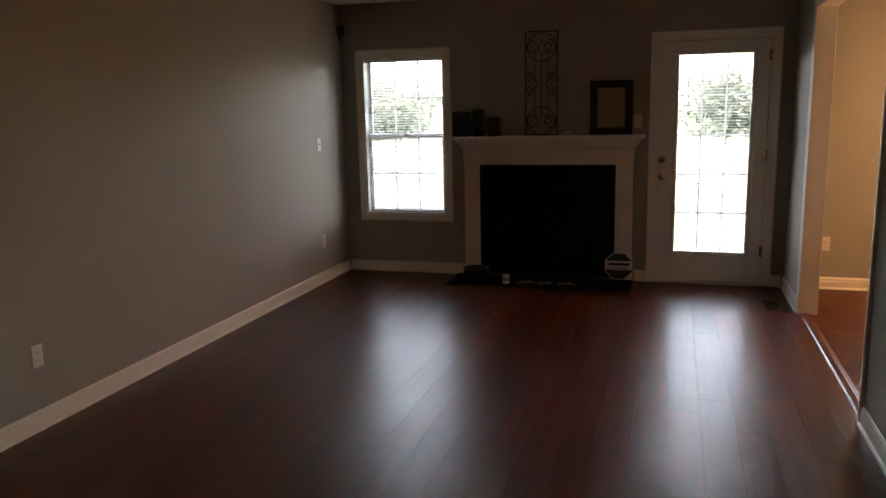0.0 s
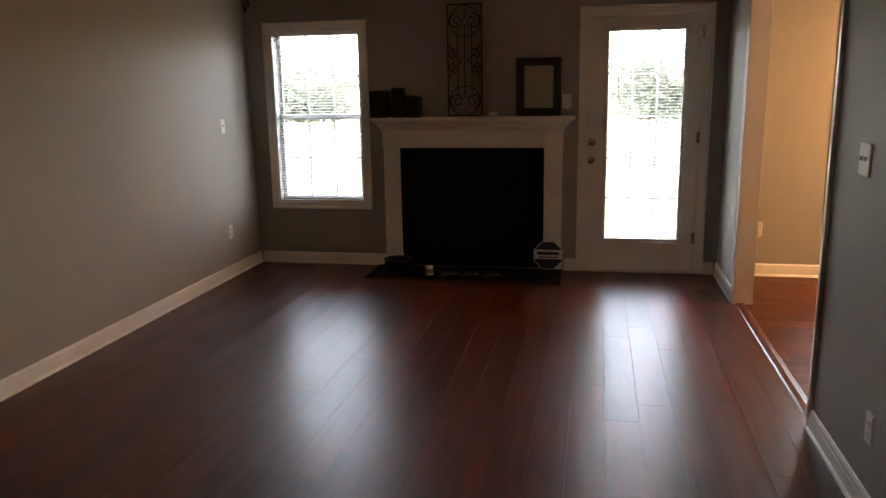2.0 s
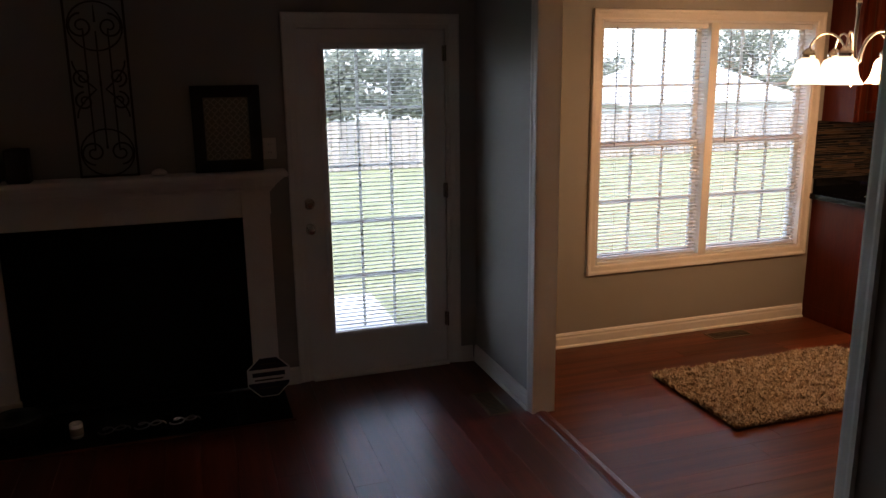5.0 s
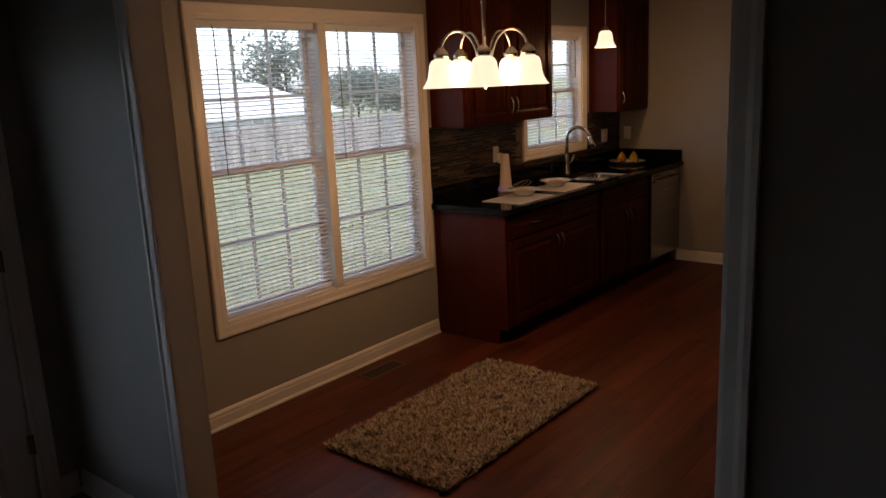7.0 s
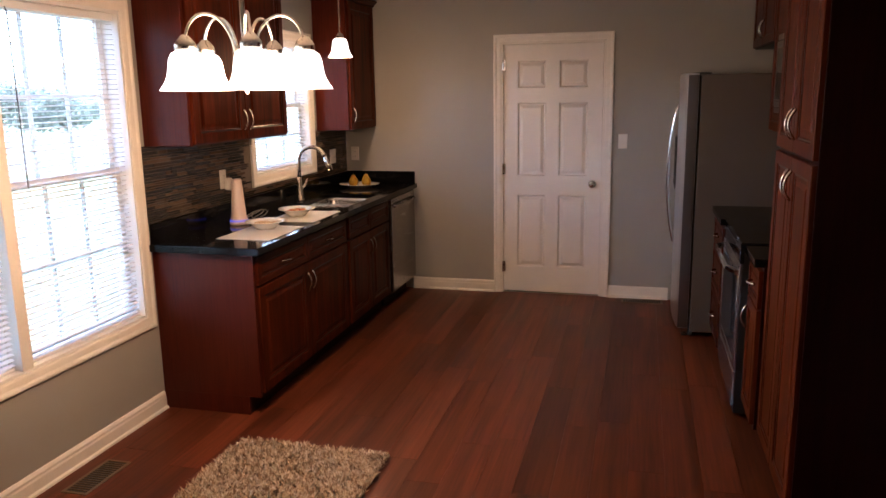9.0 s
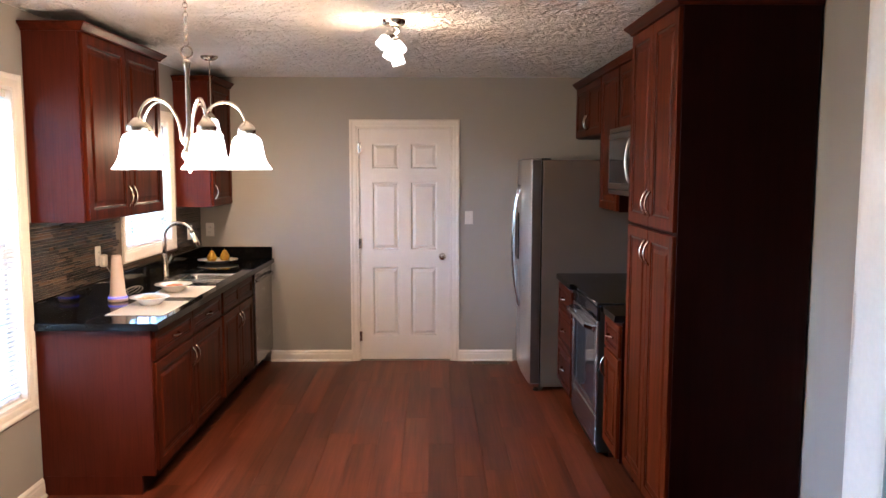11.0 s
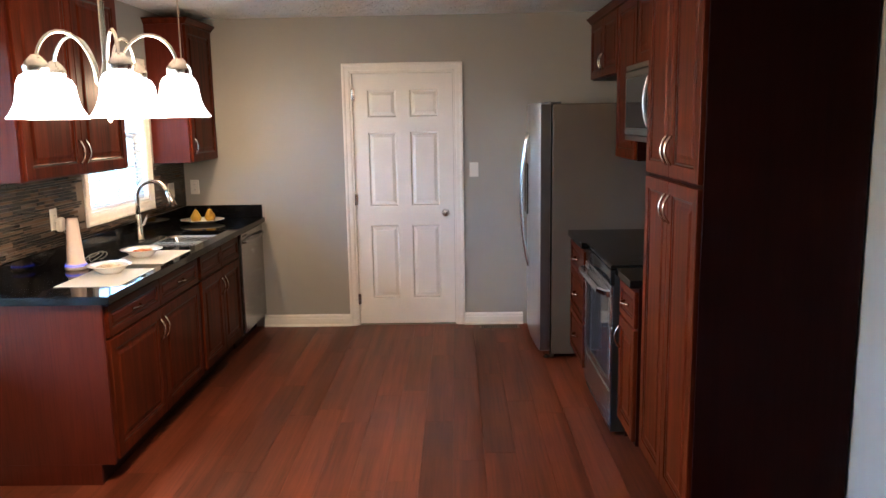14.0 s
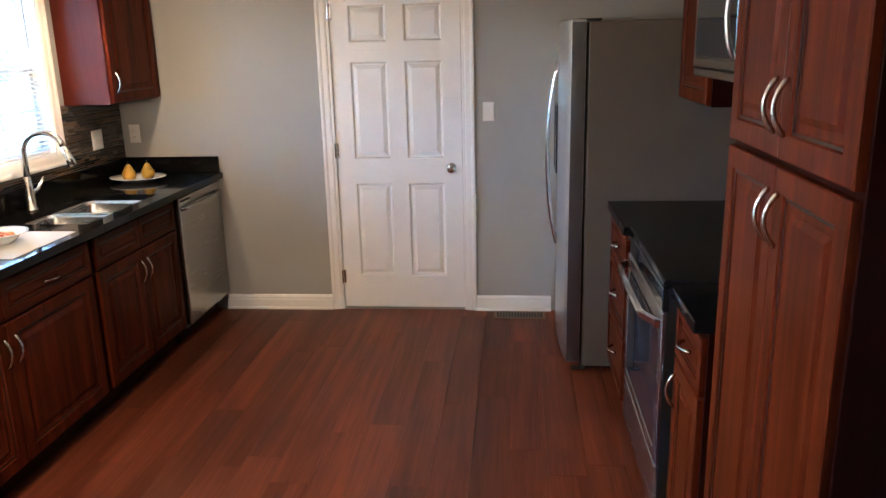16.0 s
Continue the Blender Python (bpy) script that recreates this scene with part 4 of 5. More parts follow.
# window side, wall units
UL = Face("y", -0.272, -1)
c = thing("wall_cabinet", (7.01, -0.14, 1.418), "cherry wood double-door wall cabinet with crown moulding", "cabinet", "kitchen wall cabinets")
carcass(UL, 6.463, 7.562, 1.418, 2.365, 0.270, c, CHERRY_LIT)
m = (6.463 + 7.562) / 2
front(UL, 6.482, m, 1.424, 2.360, c, "door", "hv")
front(UL, m, 7.545, 1.424, 2.360, c, "door", "lv")
crown(UL, 6.463, 7.562, 2.362, 0.270, c)
c = thing("wall_cabinet", (8.93, -0.15, 1.395), "cherry wood single-door wall cabinet in the corner", "cabinet", "kitchen wall cabinets")
carcass(UL, 8.655, 9.243, 1.388, 2.365, 0.270, c, CHERRY_LIT)
front(UL, 8.670, 9.232, 1.394, 2.360, c, "door", "lv")
crown(UL, 8.655, 9.243, 2.362, 0.270, c, (1, 0))

# range side
PF = Face("y", -3.058, 1)
c = thing("pantry_cabinet", (6.19, -3.34, 0), "tall cherry wood pantry cabinet with four doors and crown", "cabinet")
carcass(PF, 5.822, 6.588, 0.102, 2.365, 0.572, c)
toe_kick(PF, 5.822, 6.588, 0.572, c)
m = (5.822 + 6.588) / 2
for z0, z1, hv in ((0.112, 1.405, "^"), (1.418, 2.360, "v")):
    front(PF, 5.830, m, z0, z1, c, "door", "h" + hv)
    front(PF, m, 6.580, z0, z1, c, "door", "l" + hv)
crown(PF, 5.822, 6.588, 2.362, 0.572, c)

SX = (6.940, 7.702)
RNEAR = Face("y", -3.028, 1)     # narrow unit beside the pantry
RFAR = Face("y", -2.975, 1)      # drawer unit beside the refrigerator
c = thing("base_cabinet", (6.765, -3.33, 0), "narrow cherry wood base cabinet with drawer and door", "cabinet", "kitchen base cabinets")
carcass(RNEAR, 6.592, SX[0] - 0.004, 0.102, 0.876, 0.604, c)
toe_kick(RNEAR, 6.592, SX[0] - 0.004, 0.604, c)
front(RNEAR, 6.600, SX[0] - 0.010, 0.680, 0.858, c, "drawer", "mid")
front(RNEAR, 6.600, SX[0] - 0.010, 0.122, 0.672, c, "door", "h^")
c = thing("base_cabinet", (7.975, -3.33, 0), "cherry wood base cabinet with three drawers", "cabinet", "kitchen base cabinets")
carcass(RFAR, SX[1] + 0.004, 8.250, 0.102, 0.876, 0.66, c)
toe_kick(RFAR, SX[1] + 0.004, 8.250, 0.66, c)
for z0, z1 in ((0.122, 0.40), (0.408, 0.672), (0.680, 0.858)):
    front(RFAR, SX[1] + 0.01, 8.244, z0, z1, c, "drawer", "mid")
for a, b, yf in ((6.592, SX[0] - 0.003, -2.985), (SX[1] + 0.003, 8.262, -2.940)):
    ct2 = thing("countertop", ((a + b) / 2, -3.3, 0.876), "polished black granite counter beside the range", "countertop", "range counters")
    part("slab", box(a, b, -3.638, yf, 0.876, 0.914, 0.005, None, 2), GRANITE, ct2)
    part("splashback", box(a, b, -3.639, -3.619, 0.914, 1.016, 0.003), GRANITE, ct2)

# range
SF = Face("y", -3.006, 1)
r = thing("range", ((SX[0] + SX[1]) / 2, -3.3, 0), "stainless steel electric range with black glass cooktop", "range")
part("body", SF.box(SX[0] + 0.002, SX[1] - 0.002, 0.03, 0.895, 0.028, -0.63, 0.003), BLACK, r, "black enamel sides")
part("cooktop", SF.box(SX[0] - 0.001, SX[1] + 0.001, 0.8965, 0.921, 0.040, -0.628, 0.006), BLACKGLASS, r, "black glass cooktop")
for u, n, rad in ((7.12, -0.16, 0.10), (7.52, -0.16, 0.08), (7.12, -0.45, 0.08), (7.52, -0.45, 0.10)):
    y = SF.p(u, 0, n)[1]
    part("burner_ring", lathe([(rad, 0.9212), (rad + 0.0015, 0.9214), (rad + 0.003, 0.9212)], u, y, 32), BLACKGLASS, r)
part("control_panel", loft([SF.rect(SX[0], SX[1], 0.815, 0.896, 0.0, 0.02), SF.rect(SX[0], SX[1], 0.815, 0.896, 0.002, 0.038), SF.rect(SX[0], SX[1], 0.818, 0.893, 0.006, 0.041)]), BLACKGLASS, r, "black glass control band")
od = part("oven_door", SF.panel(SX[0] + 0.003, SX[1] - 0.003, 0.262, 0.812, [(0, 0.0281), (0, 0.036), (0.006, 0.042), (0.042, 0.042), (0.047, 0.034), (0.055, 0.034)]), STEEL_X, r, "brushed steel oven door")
part("oven_window", SF.panel(SX[0] + 0.052, SX[1] - 0.052, 0.312, 0.735, [(0, 0.03), (0, 0.039), (0.004, 0.041)]), OVENGLASS, od, "smoked glass window")
loops = []
for i in range(19):
    k = i / 18
    u, n = SX[0] + 0.016 + (SX[1] - SX[0] - 0.032) * k, 0.046 + 0.052 * min(1.0, 3.2 * math.sin(math.pi * k)) * (0.82 + 0.18 * math.sin(math.pi * k))
    v, hh, tk = 0.768 + 0.014 * math.sin(math.pi * k), 0.017, 0.0055
    loops.append([SF.p(u, v - hh, n - tk), SF.p(u, v - hh * 0.6, n + tk), SF.p(u, v + hh * 0.6, n + tk), SF.p(u, v + hh, n - tk)])
bm = loft(loops, cap_first=True)
bmesh.ops.recalc_face_normals(bm, faces=bm.faces)
hd = part("handle", bm, CHROME, od, "broad curved steel handle")
for u in (SX[0] + 0.022, SX[1] - 0.022):
    part("handle_post", SF.box(u - 0.008, u + 0.008, 0.755, 0.782, 0.038, 0.062, 0.002), CHROME, od)
dr = part("storage_drawer", SF.panel(SX[0] + 0.003, SX[1] - 0.003, 0.068, 0.256, [(0, 0.0281), (0, 0.034), (0.005, 0.040), (0.01, 0.041)]), STEEL_X, r, "brushed steel lower drawer")
part("toe_kick", SF.box(SX[0] + 0.01, SX[1] - 0.01, 0.0, 0.066, -0.05, -0.6), KICK, r)

# wall units and microwave
UR = Face("y", -3.265, 1)
MX = (6.945, 7.705)
c = thing("wall_cabinet", (7.98, -3.45, 1.40), "cherry wood wall cabinet beside the microwave", "cabinet", "kitchen wall cabinets")
carcass(UR, MX[1] + 0.003, 8.262, 1.40, 2.365, 0.373, c)
front(UR, MX[1] + 0.012, 8.252, 1.406, 2.360, c, "door", "")
crown(UR, MX[1] + 0.003, 8.262, 2.362, 0.373, c, (0, 0))
c = thing("wall_cabinet", (7.32, -3.45, 1.955), "short cherry wood wall cabinet above the microwave", "cabinet", "kitchen wall cabinets")
carcass(UR, 6.592, MX[1] - 0.001, 1.955, 2.365, 0.373, c)
m = (6.6 + MX[1]) / 2
front(UR, 6.60, m, 1.961, 2.360, c, "door", "hv")
front(UR, m, MX[1] - 0.006, 1.961, 2.360, c, "door", "lv")
crown(UR, 6.63, MX[1] - 0.001, 2.362, 0.373, c, (0, 0))
c = thing("wall_cabinet", (8.75, -3.45, 1.94), "short cherry wood cabinet above the refrigerator", "cabinet", "kitchen wall cabinets")
carcass(UR, 8.265, 9.246, 1.94, 2.365, 0.373, c)
m = (8.265 + 9.246) / 2
front(UR, 8.275, m, 1.946, 2.360, c, "door", "hv")
front(UR, m, 9.238, 1.946, 2.360, c, "door", "lv")
crown(UR, 8.265, 9.246, 2.362, 0.373, c, (0, 0))

MF = Face("y", -3.225, 1)
mw = thing("microwave", (7.32, -3.42, 1.525), "stainless over-range microwave with dark glass door", "microwave")
part("body", MF.box(MX[0], MX[1], 1.525, 1.952, 0.0, -0.412, 0.004), FRIDGE_SIDE, mw)
md = part("door", MF.panel(MX[0] + 0.002, MX[1] - 0.002, 1.56, 1.915, [(0, 0), (0, 0.036), (0.006, 0.042), (0.03, 0.042), (0.034, 0.038)]), MWSTEEL, mw, "steel-framed door")
part("door_glass", MF.panel(MX[0] + 0.17, MX[1] - 0.04, 1.60, 1.875, [(0, 0.034), (0, 0.042), (0.004, 0.044)]), OVENGLASS, md, "dark glass")
part("control_panel", MF.panel(MX[0] + 0.035, MX[0] + 0.15, 1.60, 1.875, [(0, 0.034), (0, 0.041), (0.003, 0.043)]), BLACKGLASS, md)
part("top_grille", MF.panel(MX[0] + 0.002, MX[1] - 0.002, 1.918, 1.950, [(0, 0), (0, 0.032), (0.004, 0.038)]), MWSTEEL, mw)
part("bottom_trim", MF.panel(MX[0] + 0.002, MX[1] - 0.002, 1.527, 1.557, [(0, 0), (0, 0.034), (0.004, 0.038)]), MWSTEEL, mw)
pts = [MF.p(MX[0] + 0.165, 1.60 + 0.275 * i / 14, 0.042 + 0.034 * math.sin(math.pi * i / 14) ** 0.6) for i in range(15)]
part("handle", tube(pts, 0.009, 8), STEEL_Z, md, "bowed steel handle", True)

# refrigerator
FX0, FX1, FYB = 8.285, 9.190, -2.835
f = thing("refrigerator", ((FX0 + FX1) / 2, -3.2, 0), "side-by-side stainless refrigerator with grey sides", "refrigerator")
part("cabinet_body", box(FX0 + 0.004, FX1 - 0.004, -3.60, FYB, 0.035, 1.755, 0.008, None, 2), FRIDGE_SIDE, f, "textured grey side panels")
part("gasket", box(FX0 + 0.022, FX1 - 0.022, FYB - 0.002, FYB + 0.016, 0.06, 1.745), SLOT, f)
split = FX0 + 0.50
for a, b, nm in ((FX0, split - 0.003, "fridge_door"), (split + 0.003, FX1, "freezer_door")):
    rows = []
    for i in range(13):
        s = i / 12
        x = a + (b - a) * s
        bul = 0.088 + 0.022 * math.sin(math.pi * min(1, max(0, (x - FX0) / (FX1 - FX0))))
        if i in (0, 12):
            bul -= 0.008
        rows.append([(x, FYB + 0.014, 0.062), (x, FYB + bul - 0.004, 0.062), (x, FYB + bul, 0.068), (x, FYB + bul, 1.756), (x, FYB + bul - 0.006, 1.764), (x, FYB + 0.014, 1.764)])
    bm = loft(rows, cap_first=True)
    bmesh.ops.recalc_face_normals(bm, faces=bm.faces)
    dd = part(nm, bm, STEEL_Z, f, "brushed stainless door")
    ex = a if nm == "fridge_door" else b
    # Thin skin added over the door edge, coloured as its dark reflection.
    part("door_edge", box(ex - 0.0025, ex + 0.0025, FYB + 0.016, FYB + 0.080, 0.066, 1.752, 0.001), EDGE_REFLECTION, dd, "steel door edge with dark reflection in its colour")
    hx = split - 0.035 if nm == "fridge_door" else split + 0.035
    pts = [(hx, FYB + 0.112 + 0.058 * math.sin(math.pi * i / 18) ** 0.7, 0.58 + 0.98 * i / 18) for i in range(19)]
    part("handle", tube(pts, 0.0125, 10), CHROME, dd, "long bowed steel handle", True)
    if nm == "freezer_door":
        DF = Face("y", FYB + 0.112, 1)
        part("dispenser", DF.panel(split + 0.09, split + 0.30, 0.95, 1.33, [(0, -0.01), (0, 0.004), (0.012, 0.004), (0.02, 0.001), (0.024, 0.001)]), BLACKGLASS, dd, "black ice and water dispenser")
    part("hinge_cap", box(a + (0.02 if nm == "fridge_door" else b - a - 0.09), a + (0.09 if nm == "fridge_door" else b - a - 0.02), FYB - 0.06, FYB + 0.05, 1.757, 1.768, 0.004), SLOT, f)
part("base_grille", box(FX0 + 0.01, FX1 - 0.01, FYB - 0.02, FYB + 0.012, 0.012, 0.058, 0.003), SLOT, f)
for x in (FX0 + 0.05, FX1 - 0.05):
    part("foot", lathe([(0, 0.0), (0.022, 0.0), (0.022, 0.012), (0.010, 0.014), (0.010, 0.04)], x, FYB + 0.03, 12), SLOT, f)
    part("foot_bracket", box(x - 0.03, x + 0.03, FYB, FYB + 0.055, 0.028, 0.06, 0.004), CHROME, f)
    part("roller", lathe([(0, 0.0), (0.02, 0.0), (0.02, 0.036)], x, -3.5, 12), SLOT, f)

# ---- kitchen lamps ----
def bell(cx, cy, zr, r, h, bm=None):
    """A flared bell glass, rim down."""
    prof = [(0.24, 1.0), (0.36, 0.985), (0.52, 0.92), (0.62, 0.78), (0.66, 0.60), (0.70, 0.42), (0.78, 0.26), (0.90, 0.12), (1.0, 0.03), (1.0, 0.0), (0.97, 0.0), (0.87, 0.12), (0.75, 0.27), (0.67, 0.43), (0.62, 0.62), (0.55, 0.80), (0.4, 0.93), (0.24, 0.95)]
    return lathe([(a * r, zr + b * h) for a, b in prof], cx, cy, 28, bm)


CX, CY, RIM = 5.575, -1.088, 1.686
ch = thing("chandelier", (CX, CY, CEILING), "satin nickel five-arm chandelier with lit alabaster bell shades", "chandelier")
part("canopy", lathe([(0, CEILING - 0.045), (0.02, CEILING - 0.045), (0.058, CEILING - 0.03), (0.075, CEILING - 0.008), (0.075, CEILING)], CX, CY, 24), NICKEL, ch, "", True)
links = 15
zt, zb = CEILING - 0.05, 2.155
for i in range(links):
    zc = zt - (zt - zb) * (i + 0.5) / links
    hl = (zt - zb) / links * 0.68
    pts = []
    for k in range(13):
        a = 2 * math.pi * k / 12
        o = 0.0085 * math.cos(a)
        pts.append((CX + (o if i % 2 else 0), CY + (0 if i % 2 else o), zc + hl * math.sin(a)))
    part("chain_link", tube(pts, 0.0018, 5, caps=False), NICKEL, ch)
pts = [(CX, CY + 0.022 * math.cos(2 * math.pi * k / 16), 2.130 + 0.022 * math.sin(2 * math.pi * k / 16)) for k in range(17)]
part("loop", tube(pts, 0.0035, 6, caps=False), NICKEL, ch)
part("stem", lathe([(0, 2.105), (0.012, 2.105), (0.016, 2.09), (0.012, 2.07), (0.009, 2.05), (0.0095, 1.86), (0.015, 1.84), (0.022, 1.80), (0.019, 1.77), (0.028, 1.755), (0.030, 1.735), (0.018, 1.715), (0.009, 1.70), (0.011, 1.69), (0.004, 1.675), (0, 1.672)], CX, CY, 18), NICKEL, ch, "turned central column", True)
for k in range(5):
    ph = radians(37.8 - 72 * k)
    ux, uy = -math.cos(ph), math.sin(ph)
    R_ = 0.215
    sx, sy = CX + R_ * ux, CY + R_ * uy
    pts = [(CX + 0.015 * ux, CY + 0.015 * uy, 1.775)]
    for i in range(15):
        a = math.pi * i / 14
        rr = 0.035 + (R_ - 0.035) * (1 - math.cos(a)) / 2
        pts.append((CX + rr * ux, CY + rr * uy, 1.80 + 0.04 * i / 14 + 0.125 * math.sin(a)))
    arm = part("arm", tube(pts, 0.0058, 8), NICKEL, ch, "", True)
    part("socket", lathe([(0, 1.875), (0.012, 1.872), (0.028, 1.855), (0.036, 1.842), (0.036, 1.824), (0.03, 1.82)], sx, sy, 18), NICKEL, arm, "nickel fitter cup", True)
    part("shade", bell(sx, sy, RIM, 0.094, 0.136), SHADE, arm, "lit alabaster glass bell shade", True)

PX, PY, PR = 8.05, -0.466, 1.912
pd = thing("pendant_lamp", (PX, PY, CEILING), "small nickel pendant lamp with lit bell shade over the sink", "pendant lamp")
part("canopy", lathe([(0, CEILING - 0.03), (0.03, CEILING - 0.028), (0.058, CEILING - 0.012), (0.06, CEILING)], PX, PY, 24), NICKEL, pd, "", True)
part("rod", tube([(PX, PY, PR + 0.15), (PX, PY, CEILING - 0.02)], 0.005, 8), NICKEL, pd)
part("socket", lathe([(0, PR + 0.165), (0.012, PR + 0.16), (0.026, PR + 0.145), (0.03, PR + 0.125), (0.026, PR + 0.118)], PX, PY, 18), NICKEL, pd, "", True)
part("shade", bell(PX, PY, PR, 0.083, 0.128), SHADE, pd, "lit alabaster glass bell shade", True)

QX, QY = 6.72, -1.815
sp = thing("ceiling_spotlight", (QX, QY, CEILING), "nickel ceiling fixture with four lit glass spot heads", "ceiling lamp")
part("canopy", lathe([(0, CEILING - 0.03), (0.05, CEILING - 0.028), (0.062, CEILING - 0.018), (0.064, CEILING)], QX, QY, 24), NICKEL, sp, "", True)
pts = [(QX + 0.13 - 0.26 * i / 12, QY + 0.03 * math.sin(i / 12 * 2 * math.pi), CEILING - 0.075 + 0.025 * math.cos(i / 12 * math.pi + math.pi)) for i in range(13)]
part("bar", tube(pts, 0.008, 8), NICKEL, sp, "curved bar", True)
for k, (dx, dy, tx, ty) in enumerate(((-0.115, -0.01, -0.1, 0.75), (-0.04, 0.02, -0.1, -0.65), (0.05, -0.02, 0.1, 0.5), (0.115, 0.01, 0.1, -0.30))):
    base = Vector((QX + dx, QY + dy, CEILING - 0.068 - 0.012 * k))
    way = Vector((tx, ty, -1.0)).normalized()
    hd = part("spot_arm", tube([base + Vector((0, 0, 0.015)), base, base + way * 0.03], 0.006, 8), NICKEL, sp)
    part("fitter", tube([base + way * 0.02, base + way * 0.03, base + way * 0.055], 0.024, 12), NICKEL, hd, "", True)
    sd = way.orthogonal().normalized()
    s2 = way.cross(sd)
    loops = []
    for o, d in ((0.016, 0.05), (0.026, 0.055), (0.030, 0.070), (0.031, 0.112), (0.029, 0.117), (0.0, 0.118)):
        loops.append([base + way * d + max(o, 0.001) * (math.copysign(abs(math.cos(a)) ** 0.6, math.cos(a)) * sd + math.copysign(abs(math.sin(a)) ** 0.6, math.sin(a)) * s2) for a in (2 * math.pi * j / 16 for j in range(16))])
    bm = loft(loops)
    bmesh.ops.recalc_face_normals(bm, faces=bm.faces)
    part("shade", bm, SHADE, hd, "lit frosted glass spot shade", True)

# ---- on the counter ----
def placemat(x, y, rz, label):
    ob = single("placemat", box(x - 0.22, x + 0.22, y - 0.155, y + 0.155, Z1, Z1 + 0.003, 0.0012), MATC, label, "placemat", (x, y, Z1), "placemats")
    ob.rotation_euler = (0, 0, radians(rz))


placemat(6.84, -0.435, 0, "cream woven placemat on the black counter")
placemat(7.42, -0.43, 0, "cream woven placemat on the black counter")


def dish(x, y, food, label, r=0.115):
    z = Z1 + 0.003
    t = thing("serving_bowl", (x, y, z), label, "bowl", "white serving bowls")
    part("dish", lathe([(0, z + 0.004), (0.045, z), (0.052, z), (0.075, z + 0.022), (0.088, z + 0.038), (r, z + 0.044), (r + 0.001, z + 0.047), (0.086, z + 0.042), (0.07, z + 0.026), (0.045, z + 0.007), (0, z + 0.006)], x, y, 32), CERAMIC, t, "", True)
    rnd = random.Random(int(x * 100))
    bm = bmesh.new()
    for i in range(46):
        a, d = rnd.random() * 6.28, 0.062 * rnd.random() ** 0.5
        ball((x + d * math.cos(a), y + d * math.sin(a), z + 0.026 + 0.010 * rnd.random()), (0.011 + 0.006 * rnd.random(), 0.007), 7, 5, bm)
    part("contents", bm, food, t, "", True)


dish(6.95, -0.405, FOOD_B, "white bowl of pale cereal on a placemat")
dish(7.43, -0.375, FOOD_R, "white bowl of red and orange fruit on a placemat")

z = Z1
pt = thing("fruit_platter", (8.93, -0.235, z), "white oval platter holding two yellow pears", "platter")
bm = lathe([(0, z + 0.004), (0.06, z), (0.07, z), (0.10, z + 0.018), (0.135, z + 0.026), (0.137, z + 0.030), (0.10, z + 0.023), (0.068, z + 0.008), (0, z + 0.007)], 8.93, -0.235, 32)
for v in bm.verts:
    v.co.y = -0.235 + (v.co.y + 0.235) * 1.22
    v.co.x = 8.93 + (v.co.x - 8.93) * 1.0
part("dish", bm, CERAMIC, pt, "", True)
for x, y, lean in ((8.90, -0.195, 0.05), (8.96, -0.285, -0.06)):
    pr = thing("pear", (x, y, z + 0.008), "ripe yellow pear on the white platter", "pear", "pears")
    bm = lathe([(0, z + 0.012), (0.016, z + 0.008), (0.034, z + 0.022), (0.040, z + 0.042), (0.036, z + 0.060), (0.025, z + 0.078), (0.018, z + 0.094), (0.010, z + 0.104), (0, z + 0.106)], x, y, 18)
    for v in bm.verts:
        v.co.x += lean * max(0, v.co.z - z - 0.04)
    part("flesh", bm, PEAR, pr, "", True)
    part("stalk", tube([(x + lean * 0.06, y, z + 0.103), (x + lean * 0.06 + 0.004, y + 0.002, z + 0.122)], 0.002, 5), BARK, pr)

kx, ky = 7.08, -0.165
cn = thing("cone_router", (kx, ky, Z1), "tall blush cone gadget with a blue glowing base ring", "gadget")
part("base", lathe([(0, Z1), (0.052, Z1), (0.056, Z1 + 0.006), (0.056, Z1 + 0.020)], kx, ky, 28), CONE, cn, "", True)
part("light_ring", lathe([(0.056, Z1 + 0.020), (0.0555, Z1 + 0.028), (0.052, Z1 + 0.030)], kx, ky, 28), BLUELED, cn, "glowing blue ring", True)
part("cone_body", lathe([(0.052, Z1 + 0.030), (0.044, Z1 + 0.045), (0.029, Z1 + 0.262), (0.024, Z1 + 0.272), (0, Z1 + 0.274)], kx, ky, 28), CONE, cn, "", True)
pa = thing("plug_adapter", (7.21, -0.02, 1.13), "white plug adapter in the splashback outlet", "adapter")
part("housing", MOSF.box(7.188, 7.238, 1.10, 1.175, 0.008, 0.042, 0.008), PLATE_W, pa)
pts = [(7.213, -0.045, 1.11), (7.21, -0.075, 1.06), (7.205, -0.09, 0.99), (7.20, -0.10, 0.935), (7.16, -0.12, 0.921), (7.137, -0.15, 0.9185)]
single("power_cable", tube(pts, 0.0028, 6), CABLE, "white power cable hanging from the adapter", "cable", (7.2, -0.09, Z1), smooth=True)
pts = []
for i in range(60):
    a = i / 59
    pts.append((7.20 + 0.16 * a + 0.05 * math.sin(a * 17), -0.17 + 0.05 * math.cos(a * 17) * (1 - 0.3 * a), Z1 + 0.006 + 0.055 * abs(math.sin(a * 9.5)) * (1 - 0.4 * a)))
single("coiled_cable", tube(pts, 0.0026, 6), DARKCABLE, "grey coiled cable lying beside the cone gadget", "cable", (7.3, -0.17, Z1), smooth=True)

